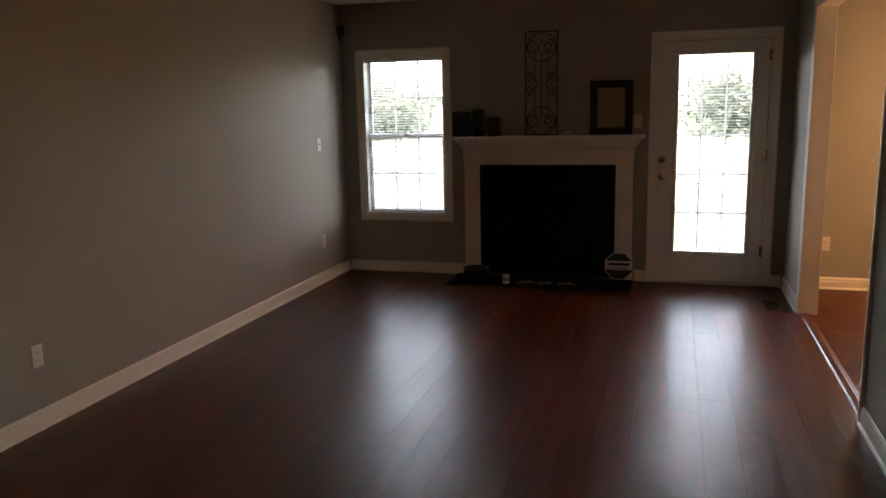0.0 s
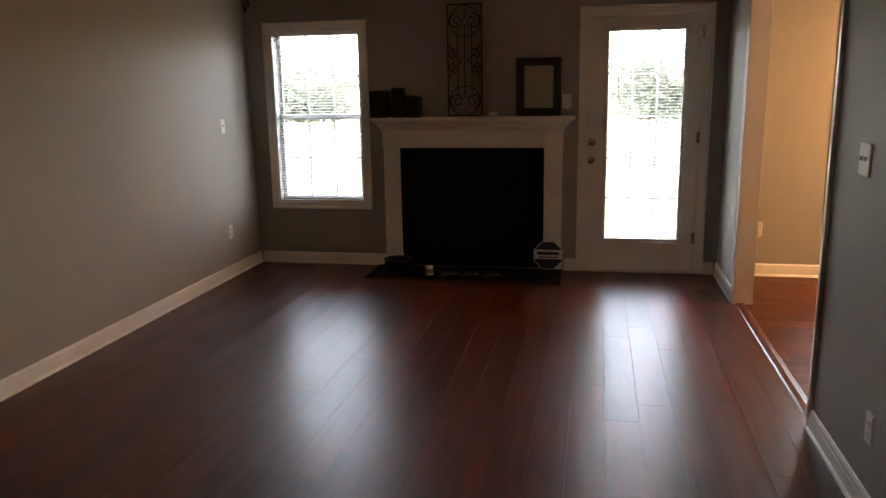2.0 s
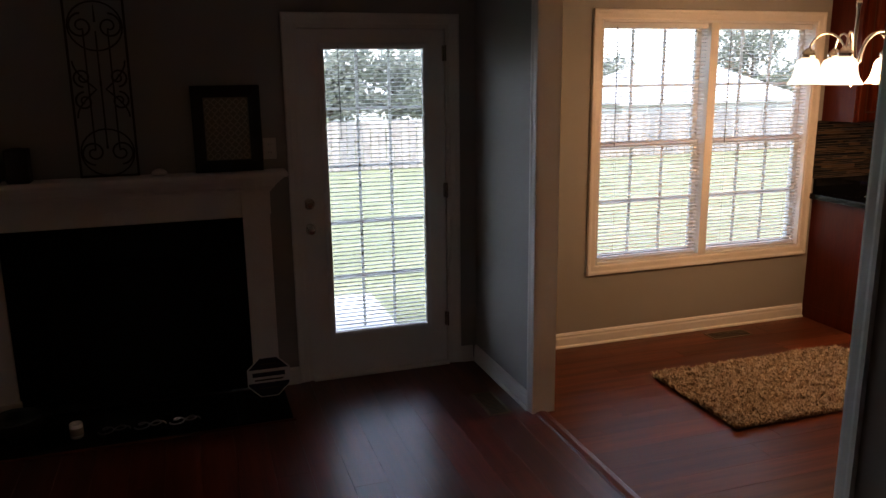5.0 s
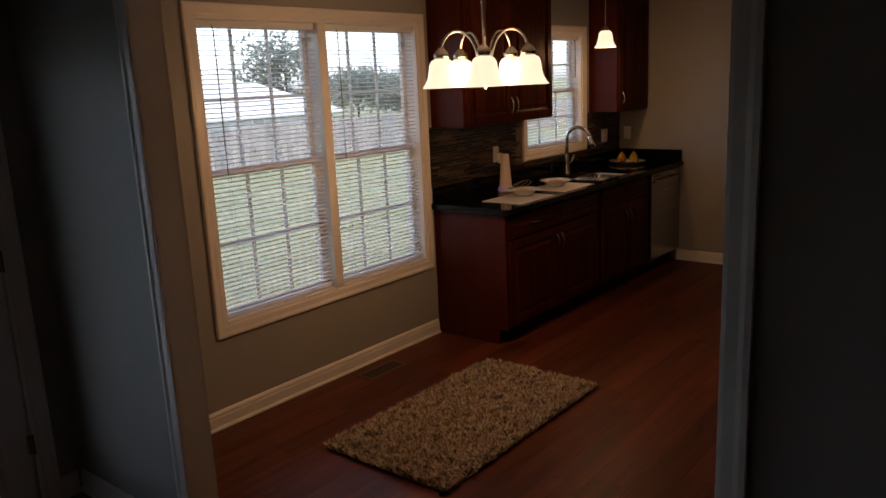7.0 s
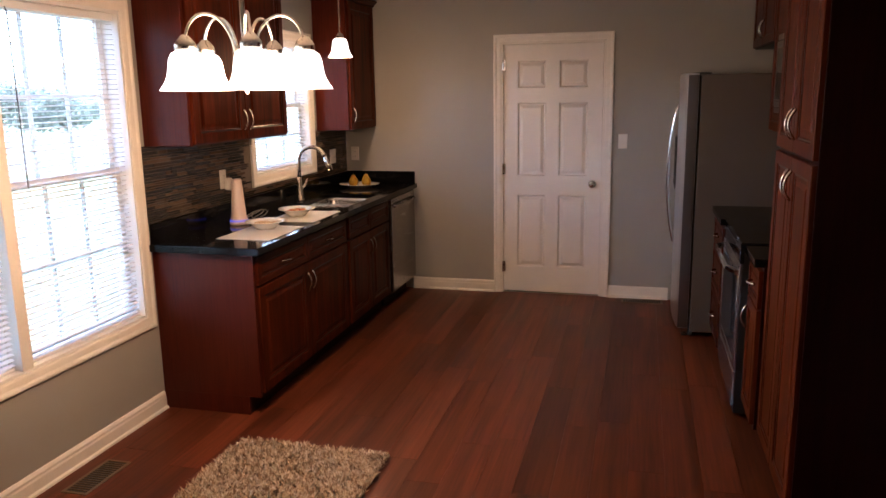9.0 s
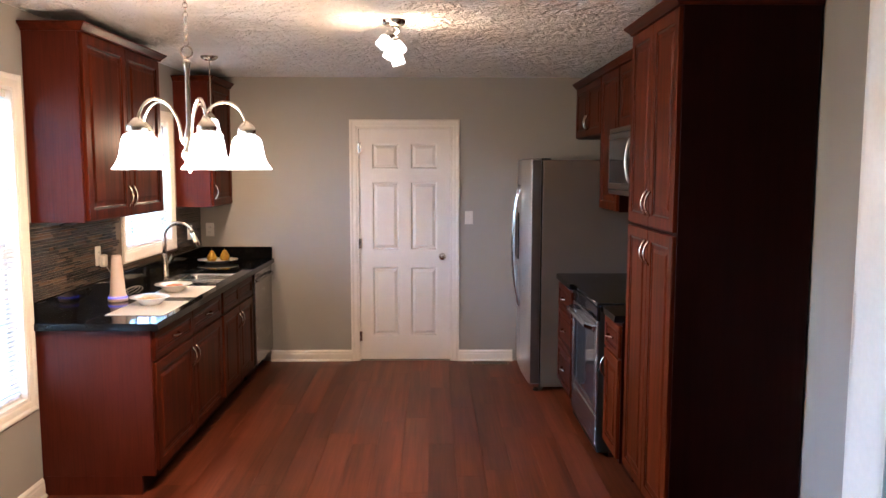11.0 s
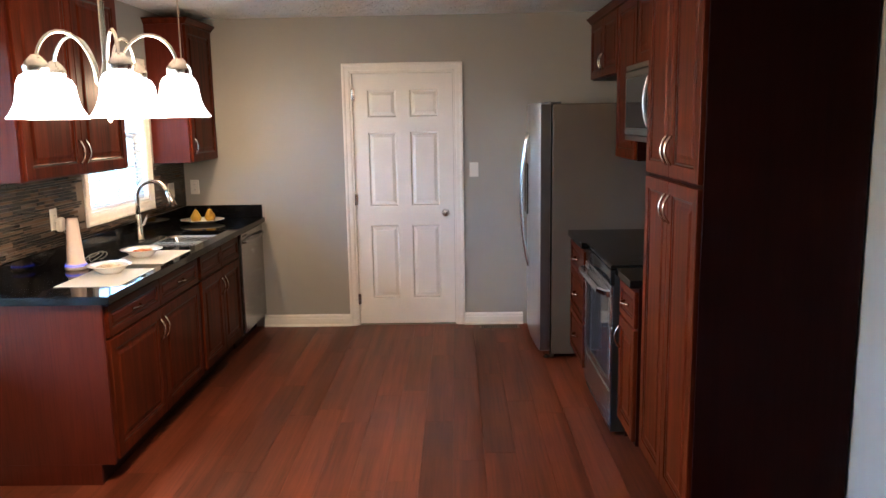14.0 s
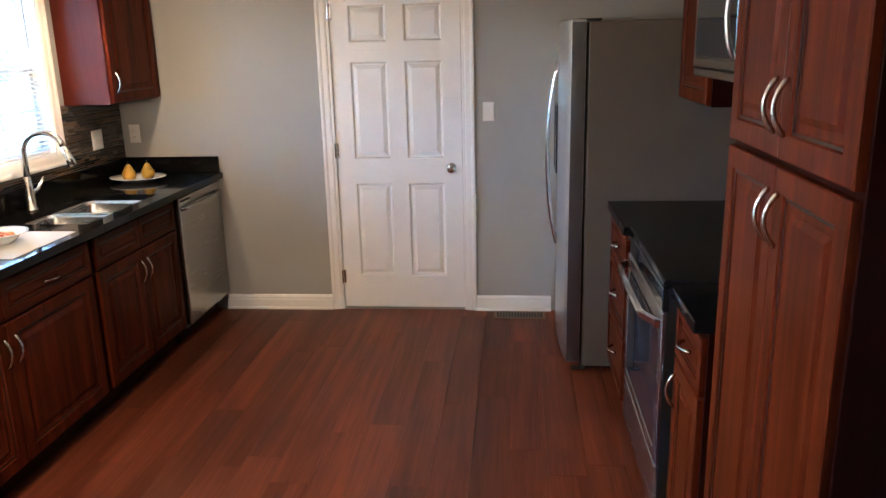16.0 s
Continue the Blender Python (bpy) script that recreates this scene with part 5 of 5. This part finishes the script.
# ---- shag rug ----
RX0, RX1, RY0, RY1 = 4.765, 6.14, -1.39, -0.635
rug = thing("shag_rug", ((RX0 + RX1) / 2, (RY0 + RY1) / 2, 0), "beige and brown shag rug on the laminate floor", "rug")
part("backing", box(RX0 + 0.012, RX1 - 0.012, RY0 + 0.012, RY1 - 0.012, 0.001, 0.008, 0.003), FOOD_B, rug)
g = np.random.default_rng(7)
N = 30000
px, py = g.uniform(RX0, RX1, N), g.uniform(RY0, RY1, N)
clump = np.sin(px * 31 + 2 * np.sin(py * 23)) * np.sin(py * 37 + 2 * np.sin(px * 19))
ln = 0.021 + 0.011 * g.random(N) + 0.006 * clump
ang = g.uniform(0, 2 * np.pi, N)
lean = 0.010 + 0.018 * g.random(N)
wd = 0.0024 + 0.0019 * g.random(N)
V, F = np.zeros((N * 5, 3)), []
ca, sa = np.cos(ang), np.sin(ang)
for k, (h, o, w) in enumerate(((0.0, 0.0, 1), (0.0, 0.0, -1), (0.65, 0.5, 1.1), (0.65, 0.5, -1.1), (1.0, 1.2, 0))):
    V[k::5, 0] = px + o * lean * ca - w * wd * sa
    V[k::5, 1] = py + o * lean * sa + w * wd * ca
    V[k::5, 2] = 0.006 + h * ln
for i in range(N):
    b = 5 * i
    F.append((b, b + 1, b + 3, b + 2))
    F.append((b + 2, b + 3, b + 4))
V -= np.array(rug.location)
me = bpy.data.meshes.new("pile")
me.from_pydata(V.tolist(), [], F)
me.materials.append(RUGFIBRE)
ob = new("pile", me)
ob.parent = rug
tagged(ob, "thick mottled shag pile", kind="stuff")

# ---- fireplace ----
FBX0, FBX1, FBZ = 1.324, 2.521, 1.013
fp = thing("fireplace", (1.93, -0.05, 0), "white painted fireplace mantel round a black firebox", "fireplace")
for a, b, z0, z1 in ((FBX0 - 0.02, 1.50, 0.02, FBZ + 0.02), (2.36, FBX1 + 0.02, 0.02, FBZ + 0.02), (1.50, 2.36, 0.80, FBZ + 0.02)):
    part("slip", box(a, b, -0.03, -0.002, z0, z1, 0.001), SLATE, fp, "black slate slip")
bm = bmesh.new()
box(1.50, 2.36, -0.004, -0.0015, 0.02, 0.80, 0, bm)
part("fire_back", bm, SOOT, fp)
part("fire_screen_frame", holes_wall(Face("y", -0.042, -1), 0.010, 1.47, 2.39, 0.02, 0.83, [(1.505, 2.355, 0.055, 0.795)]), SOOT, fp)
for i in range(2):
    part("fire_door_glass", box(1.507 + i * 0.4235, 1.9295 + i * 0.4235, -0.038, -0.034, 0.057, 0.793), SOOT, fp)
for a, b in ((1.185, FBX0), (FBX1, 2.666)):
    lf = Face("y", 0.0, -1)
    leg = part("pilaster", lf.box(a, b, 0.0, 1.025, 0.0, 0.052, 0.002), TRIM, fp, "plain white pilaster")
    part("plinth", lf.box(a - 0.008, b + 0.008, 0.0, 0.11, 0.0, 0.062, 0.003), TRIM, leg)
    part("capital", lf.box(a - 0.006, b + 0.006, 1.025, 1.153, 0.0, 0.060, 0.003), TRIM, leg)
part("frieze", box(FBX0 - 0.002, FBX1 + 0.002, -0.046, -0.001, FBZ, 1.153, 0.002), TRIM, fp)
tr_ = [(1.78 + 0.30 * i / 20, -0.048, 1.085 + 0.006 * math.sin(i * 1.3)) for i in range(21)]
part("carved_ornament", tube(tr_, lambda s: 0.002 + 0.005 * math.sin(math.pi * s), 6), TRIM, fp, "faint carved ornament", True)
prof = [(0.060, 1.153), (0.066, 1.153), (0.070, 1.167), (0.088, 1.177), (0.092, 1.187), (0.098, 1.191), (0.125, 1.217), (0.140, 1.225), (0.150, 1.237), (0.172, 1.239), (0.176, 1.245), (0.176, 1.261), (0.172, 1.267)]
loops = []
for o, z in prof:
    e = (o - 0.06)
    loops.append([(1.175 - 0.5 * e, -o, z), (2.676 + 0.75 * e, -o, z), (2.676 + 0.75 * e, -0.001, z), (1.175 - 0.5 * e, -0.001, z)])
bm = loft(loops, cap_first=True)
bmesh.ops.recalc_face_normals(bm, faces=bm.faces)
part("mantel_shelf", bm, TRIM, fp, "stepped crown-moulded mantel shelf")
MZ = 1.267
hs = thing("hearth", (1.93, -0.2, 0), "low black slate hearth slab on the floor", "hearth")
part("slab", box(1.122, 2.680, -0.505, -0.064, 0.0, 0.018, 0.003), SLATE, hs)
part("edge_strip", box(1.108, 2.694, -0.522, -0.5055, 0.0, 0.013, 0.004), LAM_X, hs, "dark wood edge strip")
for gx in (1.43, 1.755, 2.08, 2.405):
    part("joint", box(gx - 0.0015, gx + 0.0015, -0.504, -0.066, 0.018, 0.0185), SLOT, hs)

# on the mantel
def mantel_box(x0, x1, h, label):
    t = thing("candle_block", ((x0 + x1) / 2, -0.10, MZ), label, "candle holder", "dark mantel blocks")
    w = (x1 - x0) / 2
    part("block", box(x0, x1, -0.10 - w, -0.10 + w if w < 0.08 else -0.03, MZ, MZ + h, 0.004), BLACK, t)
    part("candle_cup", lathe([(0, MZ + h + 0.001), (w * 0.45, MZ + h + 0.001), (w * 0.5, MZ + h + 0.004), (w * 0.55, MZ + h + 0.001)], (x0 + x1) / 2, -0.10, 16), SLOT, t)


mantel_box(1.112, 1.248, 0.215, "wide black block on the white mantel shelf")
mantel_box(1.292, 1.385, 0.235, "tall slim black block on the white mantel shelf")
mantel_box(1.424, 1.525, 0.165, "short black block on the white mantel shelf")

# wrought-iron scroll panel
IX0, IX1, IZ0, IZ1, IY = 1.737, 2.021, MZ + 0.001, 2.149, -0.030
ir = thing("iron_wall_panel", ((IX0 + IX1) / 2, IY, IZ0), "rust-brown wrought iron scroll panel leaning above the mantel", "wall decor")
for a in ((IX0, IX0 + 0.011, IZ0, IZ1), (IX1 - 0.011, IX1, IZ0, IZ1)):
    part("side_bar", box(a[0], a[1], IY - 0.006, IY + 0.006, a[2], a[3], 0.002), IRON, ir)
for z in (IZ0, IZ1 - 0.011):
    part("cross_bar", box(IX0 + 0.011, IX1 - 0.011, IY - 0.0055, IY + 0.0055, z, z + 0.011, 0.002), IRON, ir)
icx, ih = (IX0 + IX1) / 2, IZ1 - IZ0
for u in (-0.052, 0.0, 0.052):
    zs = (IZ0 + 0.011, IZ1 - 0.10) if u else (IZ0 + 0.16, IZ1 - 0.16)
    part("upright_rod", tube([(icx + u * 1.1, IY, zs[0] + 0.13 * (u != 0)), (icx + u * 1.1, IY, zs[1] - 0.05 * (u != 0))], 0.0042, 6), IRON, ir)


def scroll(cx, cz, r, turns, start, way, squash=1.0):
    pts = []
    n = 40
    for i in range(n + 1):
        a = start + way * turns * 2 * math.pi * i / n
        rr = r * (1 - 0.80 * i / n)
        pts.append((cx + rr * math.cos(a), IY, cz + squash * rr * math.sin(a)))
    return tube(pts, lambda s: 0.005 - 0.001 * s, 6)


for cz, flip in ((IZ1 - 0.135, 1), (IZ0 + ih * 0.50, 0), (IZ0 + 0.125, -1)):
    for s in (-1, 1):
        if flip:
            part("scroll", scroll(icx + s * 0.064, cz, 0.062, 1.6, math.pi / 2 if flip > 0 else -math.pi / 2, -s * flip), IRON, ir, "", True)
            part("ring_arc", tube([(icx + s * 0.126 * math.sin(math.pi * i / 12), IY, cz + 0.118 * math.cos(math.pi * i / 12)) for i in range(13)], 0.0042, 6), IRON, ir, "", True)
        else:
            for d in (-1, 1):
                part("scroll", scroll(icx + s * 0.082, cz + d * 0.058, 0.046, 1.5, -d * math.pi / 2, s * d), IRON, ir, "", True)
            part("ring_arc", tube([(icx + s * (0.022 + 0.10 * abs(math.cos(math.pi * i / 12))), IY, cz - 0.14 + 0.28 * i / 12) for i in range(13)], 0.0042, 6), IRON, ir, "", True)
    part("finial", tube([(icx, IY, cz + 0.02), (icx, IY, cz + 0.06), (icx, IY, cz + 0.10)], lambda s: 0.006 - 0.004 * s, 6), IRON, ir)

# framed print
px0, px1, pz0, pz1 = 2.298, 2.649, MZ + 0.001, 1.719
pf = thing("picture_frame", ((px0 + px1) / 2, -0.05, pz0), "black framed cream lattice print standing on the mantel", "picture frame")
PFACE = Face("y", -0.036, -1)
bm = bmesh.new()
cols = [[bm.verts.new(PFACE.p(u, v, n)) for u, v in ((px0 + o, pz0 + o), (px1 - o, pz0 + o), (px1 - o, pz1 - o), (px0 + o, pz1 - o))] for o, n in ((0.0, 0.0), (0.0, 0.022), (0.008, 0.030), (0.040, 0.024), (0.060, 0.014), (0.062, 0.004))]
for a, b in zip(cols, cols[1:]):
    for i in range(4):
        bm.faces.new((a[i], a[(i + 1) % 4], b[(i + 1) % 4], b[i]))
bmesh.ops.recalc_face_normals(bm, faces=bm.faces)
part("moulding", bm, BLACK, pf, "black wooden moulding")
part("backing", PFACE.box(px0 + 0.004, px1 - 0.004, pz0 + 0.004, pz1 - 0.004, 0.0, -0.008, 0), BLACK, pf)
part("print_ground", PFACE.box(px0 + 0.05, px1 - 0.05, pz0 + 0.05, pz1 - 0.05, 0.001, 0.004), PRINT, pf)
bm = bmesh.new()
qx, qz, st = px0 + 0.062, pz0 + 0.062, 0.0375
nx, nz = 6, 8
for i in range(nx):
    for k in range(nz):
        ccx, ccz = qx + (i + 0.5) * st, qz + (k + 0.5) * 0.0403
        loops = []
        for o in (1.0, 0.72):
            loops.append([PFACE.p(ccx + 0.5 * st * o * c_, ccz + 0.5 * 0.0403 * o * s_, 0.0048) for c_, s_ in ((1, 0), (0.55, 0.55), (0, 1), (-0.55, 0.55), (-1, 0), (-0.55, -0.55), (0, -1), (0.55, -0.55))])
        loft(loops, bm, cap_last=False)
part("lattice", bm, LATTICE, pf, "cream interlaced lattice")
bm = ball((2.117, -0.10, MZ + 0.018), (0.040, 0.020), 14, 8)
for v in bm.verts:
    v.co.y = -0.10 + (v.co.y + 0.10) * 0.6
    v.co.z = max(MZ, v.co.z + 0.003 * math.sin(60 * v.co.x))
single("seashell", bm, CERAMIC, "small white seashell on the mantel shelf", "seashell", (2.117, -0.10, MZ), smooth=True)

# on the hearth
bw = thing("iron_bowl", (1.34, -0.26, 0.018), "black cast iron pot on the hearth", "pot")
part("pot", lathe([(0, 0.018), (0.075, 0.018), (0.10, 0.035), (0.118, 0.075), (0.112, 0.105), (0.122, 0.118), (0.116, 0.120), (0.104, 0.104), (0.108, 0.075), (0.09, 0.04), (0, 0.03)], 1.34, -0.26, 28), BLACK, bw, "", True)
jr = thing("candle_jar", (1.628, -0.374, 0.018), "small white candle jar with tan label", "candle")
part("jar", lathe([(0, 0.018), (0.030, 0.018), (0.032, 0.022), (0.032, 0.090), (0.029, 0.093), (0.029, 0.080), (0, 0.080)], 1.628, -0.374, 20), CERAMIC, jr, "", True)
part("label", lathe([(0.0326, 0.035), (0.0326, 0.072)], 1.628, -0.374, 20), PRINT, jr, "tan label band")
gr = thing("scroll_grate", (1.98, -0.37, 0.018), "dark iron scroll trivets lying on the hearth", "trivet")
for gx in (1.80, 1.97, 2.14):
    for s in (-1, 1):
        pts = []
        for i in range(31):
            a, rr = s * 2 * math.pi * 1.4 * i / 30, 0.042 * (1 - 0.75 * i / 30)
            pts.append((gx + s * 0.034 + rr * math.cos(a) * s, -0.37 + rr * math.sin(a), 0.023 + 0.02 * i / 30))
        part("scroll", tube(pts, 0.004, 6), DARKCABLE, gr, "", True)
sg = thing("yard_sign", (2.585, -0.34, 0.018), "octagonal navy security sign with white band leaning on the fireplace", "sign")
SGF = Face("y", -0.35, -1)
sr, scx, scz = 0.112, 2.58, 0.198


def octagon(r, n):
    return [SGF.p(scx + r / math.cos(math.pi / 8) * math.cos(math.pi / 8 + k * math.pi / 4), scz + r / math.cos(math.pi / 8) * math.sin(math.pi / 8 + k * math.pi / 4), n) for k in range(8)]


bm = loft([octagon(sr, 0.0), octagon(sr, 0.003)], cap_first=True)
bmesh.ops.recalc_face_normals(bm, faces=bm.faces)
part("rim", bm, SIGNWHITE, sg, "white border")
bm = loft([octagon(sr - 0.006, 0.0032), octagon(sr - 0.006, 0.0042)])
bmesh.ops.recalc_face_normals(bm, faces=bm.faces)
part("field", bm, NAVY, sg)
part("band", SGF.box(scx - sr + 0.005, scx + sr - 0.005, scz - 0.030, scz + 0.045, 0.0044, 0.0052), SIGNWHITE, sg, "white band")
part("word_bar", SGF.box(scx - 0.085, scx + 0.085, scz + 0.004, scz + 0.028, 0.0053, 0.0057), NAVY, sg)
part("word_bar", SGF.box(scx - 0.075, scx + 0.075, scz - 0.019, scz - 0.010, 0.0053, 0.0057), WAND, sg)
part("word_bar", SGF.box(scx - 0.045, scx + 0.045, scz + 0.070, scz + 0.078, 0.0044, 0.0052), WAND, sg)
part("word_bar", SGF.box(scx - 0.055, scx + 0.055, scz - 0.065, scz - 0.058, 0.0044, 0.0052), WAND, sg)
part("stake", box(scx - 0.008, scx + 0.008, -0.349, -0.345, 0.018, scz, 0.001), NICKEL, sg)

# corner sensor
se = thing("corner_sensor", (0.035, -0.045, 2.20), "small dark sensor mounted high in the room corner", "sensor")
part("housing", box(0.003, 0.06, -0.075, -0.003, 2.19, 2.28, 0.012), FRIDGE_SIDE, se)
part("lens", box(0.02, 0.055, -0.083, -0.0755, 2.20, 2.235, 0.004), BRASSV, se)
part("bracket", box(0.001, 0.02, -0.03, -0.002, 2.15, 2.19, 0.003), SLOT, se)

# ---- outside ----
ground = bmesh.new()
xs = [-900, -120, -60, -30, -15, -5, 0, 3, 6, 10, 18, 30, 60, 120, 900]
ys = [0.16, 1, 3, 6, 10, 15, 20, 25, 32, 45, 70, 120, 300, 1500]
grid = [[ground.verts.new((x, y, -0.22 - 0.07 * min(max(y - 3, 0), 22) + (0.06 * math.sin(x * 0.7 + y * 0.5) if 2 < y < 100 else 0))) for x in xs] for y in ys]
for a, b in zip(grid, grid[1:]):
    for i in range(len(xs) - 1):
        ground.faces.new((a[i], a[i + 1], b[i + 1], b[i]))
gx = [[ground.verts.new((x, y, -0.22)) for x in (-900, 900)] for y in (-900, 0.16)]
ground.faces.new((gx[0][0], gx[0][1], gx[1][1], gx[1][0]))
bmesh.ops.recalc_face_normals(ground, faces=ground.faces)
structure("ground", ground, LAWN, "mown lawn, green and straw coloured", "ground")
structure("patio", box(1.9, 3.69, 0.16, 2.07, -0.26, -0.10, 0.01), CONCRETE, "pale concrete patio slab outside the door", "patio")

FY = 24.0
fence = thing("board_fence", (4, FY, -1.72), "grey weathered board fence across the back yard", "fence")
rnd = random.Random(2)
bme = bpy.data.meshes.new("board")
b = box(-0.135, 0.135, -0.01, 0.01, 0, 1.85)
b.to_mesh(bme)
b.free()
bme.materials.append(FENCEWOOD)
for i in range(292):
    o = new("board", bme)
    o.parent = fence
    o.location = (-29 + i * 0.3, 0.006 * rnd.random(), -0.02 + 0.03 * rnd.random())
    o.rotation_euler = (0, radians(rnd.uniform(-0.6, 0.6)), 0)
for z in (0.3, 1.4):
    part("rail", box(-25, 62, FY + 0.015, FY + 0.055, -1.72 + z, -1.72 + z + 0.08), FENCEWOOD, fence)


def house(x, y, w, d, h, roof, label):
    g0 = -1.95
    t = thing("house", (x, y, g0), label, "house")
    part("wall", box(x - w / 2, x + w / 2, y - d / 2, y + d / 2, g0, g0 + h), SIDING, t)
    bm = bmesh.new()
    e = 0.5
    lo = [(x - w / 2 - e, y - d / 2 - e, g0 + h), (x + w / 2 + e, y - d / 2 - e, g0 + h), (x + w / 2 + e, y + d / 2 + e, g0 + h), (x - w / 2 - e, y + d / 2 + e, g0 + h)]
    k = d * 0.35
    hi = [(x - w / 2 + k, y - 0.1, g0 + h + roof), (x + w / 2 - k, y - 0.1, g0 + h + roof), (x + w / 2 - k, y + 0.1, g0 + h + roof), (x - w / 2 + k, y + 0.1, g0 + h + roof)]
    lo2 = [(a, b, c - 0.15) for a, b, c in lo]
    loft([lo2, lo, hi], bm, cap_first=True)
    bmesh.ops.recalc_face_normals(bm, faces=bm.faces)
    part("roof", bm, SHINGLE, t, "pale grey shingle roof")
    for i in range(3):
        u = x - w / 2 + w * (i + 0.5) / 3
        wn_ = part("window", box(u - 0.5, u + 0.5, y - d / 2 - 0.05, y - d / 2 + 0.02, g0 + 1.0, g0 + 2.2), VINYL, t)
        part("window_glass", box(u - 0.42, u + 0.42, y - d / 2 - 0.06, y - d / 2 - 0.045, g0 + 1.08, g0 + 2.12), SHINGLE, wn_)


house(33.5, 41, 13, 9, 2.0, 2.1, "white neighbouring house with pale shingle roof beyond the fence")
house(17.6, 52, 9, 8, 2.6, 2.2, "white neighbouring house with pale shingle roof beyond the fence")
house(-20, 46, 12, 8, 2.5, 2.3, "white neighbouring house with pale shingle roof beyond the fence")


def tree(x, y, h, spread, seed, leaves=3400, label="leafy broadleaf tree beyond the fence"):
    rnd = random.Random(seed)
    g0 = -1.9
    t = thing("tree", (x, y, g0), label, "tree", "back yard trees")
    bm = tube([(x, y, g0), (x + 0.1, y, g0 + h * 0.25), (x + 0.2 * rnd.uniform(-1, 1), y, g0 + h * 0.5), (x, y, g0 + h * 0.8)], lambda s: 0.028 * h * (1 - 0.8 * s), 8)
    centres = []
    for i in range(15):
        a, z = rnd.random() * 6.28, h * (0.32 + 0.6 * rnd.random())
        r = spread * (0.35 + 0.65 * rnd.random()) * (1.05 - abs(z / h - 0.55))
        e = (x + r * math.cos(a), y + r * math.sin(a), g0 + z + 0.08 * h)
        m_ = (x + 0.5 * r * math.cos(a), y + 0.5 * r * math.sin(a), g0 + z * 0.92)
        tube([(x, y, g0 + z * 0.78), m_, e], lambda s: 0.009 * h * (1 - 0.8 * s), 5, bm)
        centres += [e, m_]
    part("trunk", bm, BARK, t, "", True)
    g = np.random.default_rng(seed)
    cs = np.array(centres)[g.integers(0, len(centres), leaves)]
    pos = cs + g.normal(0, 1, (leaves, 3)) * np.array([spread * 0.2, spread * 0.2, h * 0.065])
    d1, d2 = g.normal(0, 1, (leaves, 3)), g.normal(0, 1, (leaves, 3))
    d1 /= np.linalg.norm(d1, axis=1)[:, None]
    d2 /= np.linalg.norm(d2, axis=1)[:, None]
    s = (0.14 + 0.16 * g.random(leaves))[:, None]
    vv = np.empty((leaves * 4, 3))
    vv[0::4], vv[1::4], vv[2::4], vv[3::4] = pos - d1 * s, pos + d2 * s * 0.5, pos + d1 * s, pos - d2 * s * 0.5
    vv -= np.array(t.location)
    me = bpy.data.meshes.new("crown")
    me.from_pydata(vv.tolist(), [], [(4 * i, 4 * i + 1, 4 * i + 2, 4 * i + 3) for i in range(leaves)])
    me.materials.append(LEAF)
    o = new("crown", me)
    o.parent = t
    tagged(o, "loose green crown", kind="stuff")


for i, (x, y, h, s) in enumerate(((-12, 33, 7.5, 3.4), (-5.5, 37, 6.5, 3.2), (5.0, 34, 7.6, 3.0), (9.5, 37, 8.6, 3.4), (13.5, 39, 8.0, 3.8), (25, 58, 7.5, 4.5), (46.5, 49, 12, 4.4), (53, 47, 7.5, 4.2), (59, 45, 6.6, 4.6), (66, 42, 7, 4.2), (39, 62, 8, 4.8), (-22, 38, 8, 4))):
    tree(x, y, h * 0.62, s, 20 + i)

# ---- floor planks ----
def planks(parent, axis, x0, x1, y0, y1, width, length, material, seed, first):
    """Bevelled boards laid in staggered rows, the first row ripped narrower; alike boards share a mesh."""
    rnd = random.Random(seed)
    cache = {}

    def board(lx, ly):
        key = (round(lx, 3), round(ly, 3))
        if key not in cache:
            b = bmesh.new()
            g, e = 0.0004, 0.0002
            loft([[(g, g, -0.012), (lx - g, g, -0.012), (lx - g, ly - g, -0.012), (g, ly - g, -0.012)],
                  [(g, g, -e), (lx - g, g, -e), (lx - g, ly - g, -e), (g, ly - g, -e)],
                  [(g + e, g + e, 0), (lx - g - e, g + e, 0), (lx - g - e, ly - g - e, 0), (g + e, ly - g - e, 0)]], b)
            bmesh.ops.recalc_face_normals(b, faces=b.faces)
            me = bpy.data.meshes.new("plank")
            b.to_mesh(me)
            b.free()
            me.materials.append(material)
            cache[key] = me
        return cache[key]

    a0, a1, b0, b1 = (y0, y1, x0, x1) if axis == "y" else (x0, x1, y0, y1)
    b, row = b0, 0
    while b < b1 - 1e-6:
        w = min(width if row else first, b1 - b)
        a = a0 - rnd.choice((0.0, 0.25, 0.5, 0.75)) * length - 0.11 * (row % 3)
        while a < a1:
            s, e = max(a, a0), min(a + length, a1)
            if e - s > 0.02:
                ob = new("plank", board(w, e - s) if axis == "y" else board(e - s, w))
                ob.location = (b, s, 0) if axis == "y" else (s, b, 0)
                ob.parent = parent
            a += length
        b += w
        row += 1


planks(floor_living, "y", 0.0, 3.935, -8.6, 0.0, 0.1578, 1.22, LAM_Y, 3, 0.1578)
planks(floor_kitchen, "x", 3.935, 9.25, -3.64, 0.0, 0.158, 1.22, LAM_X, 5, 0.065)
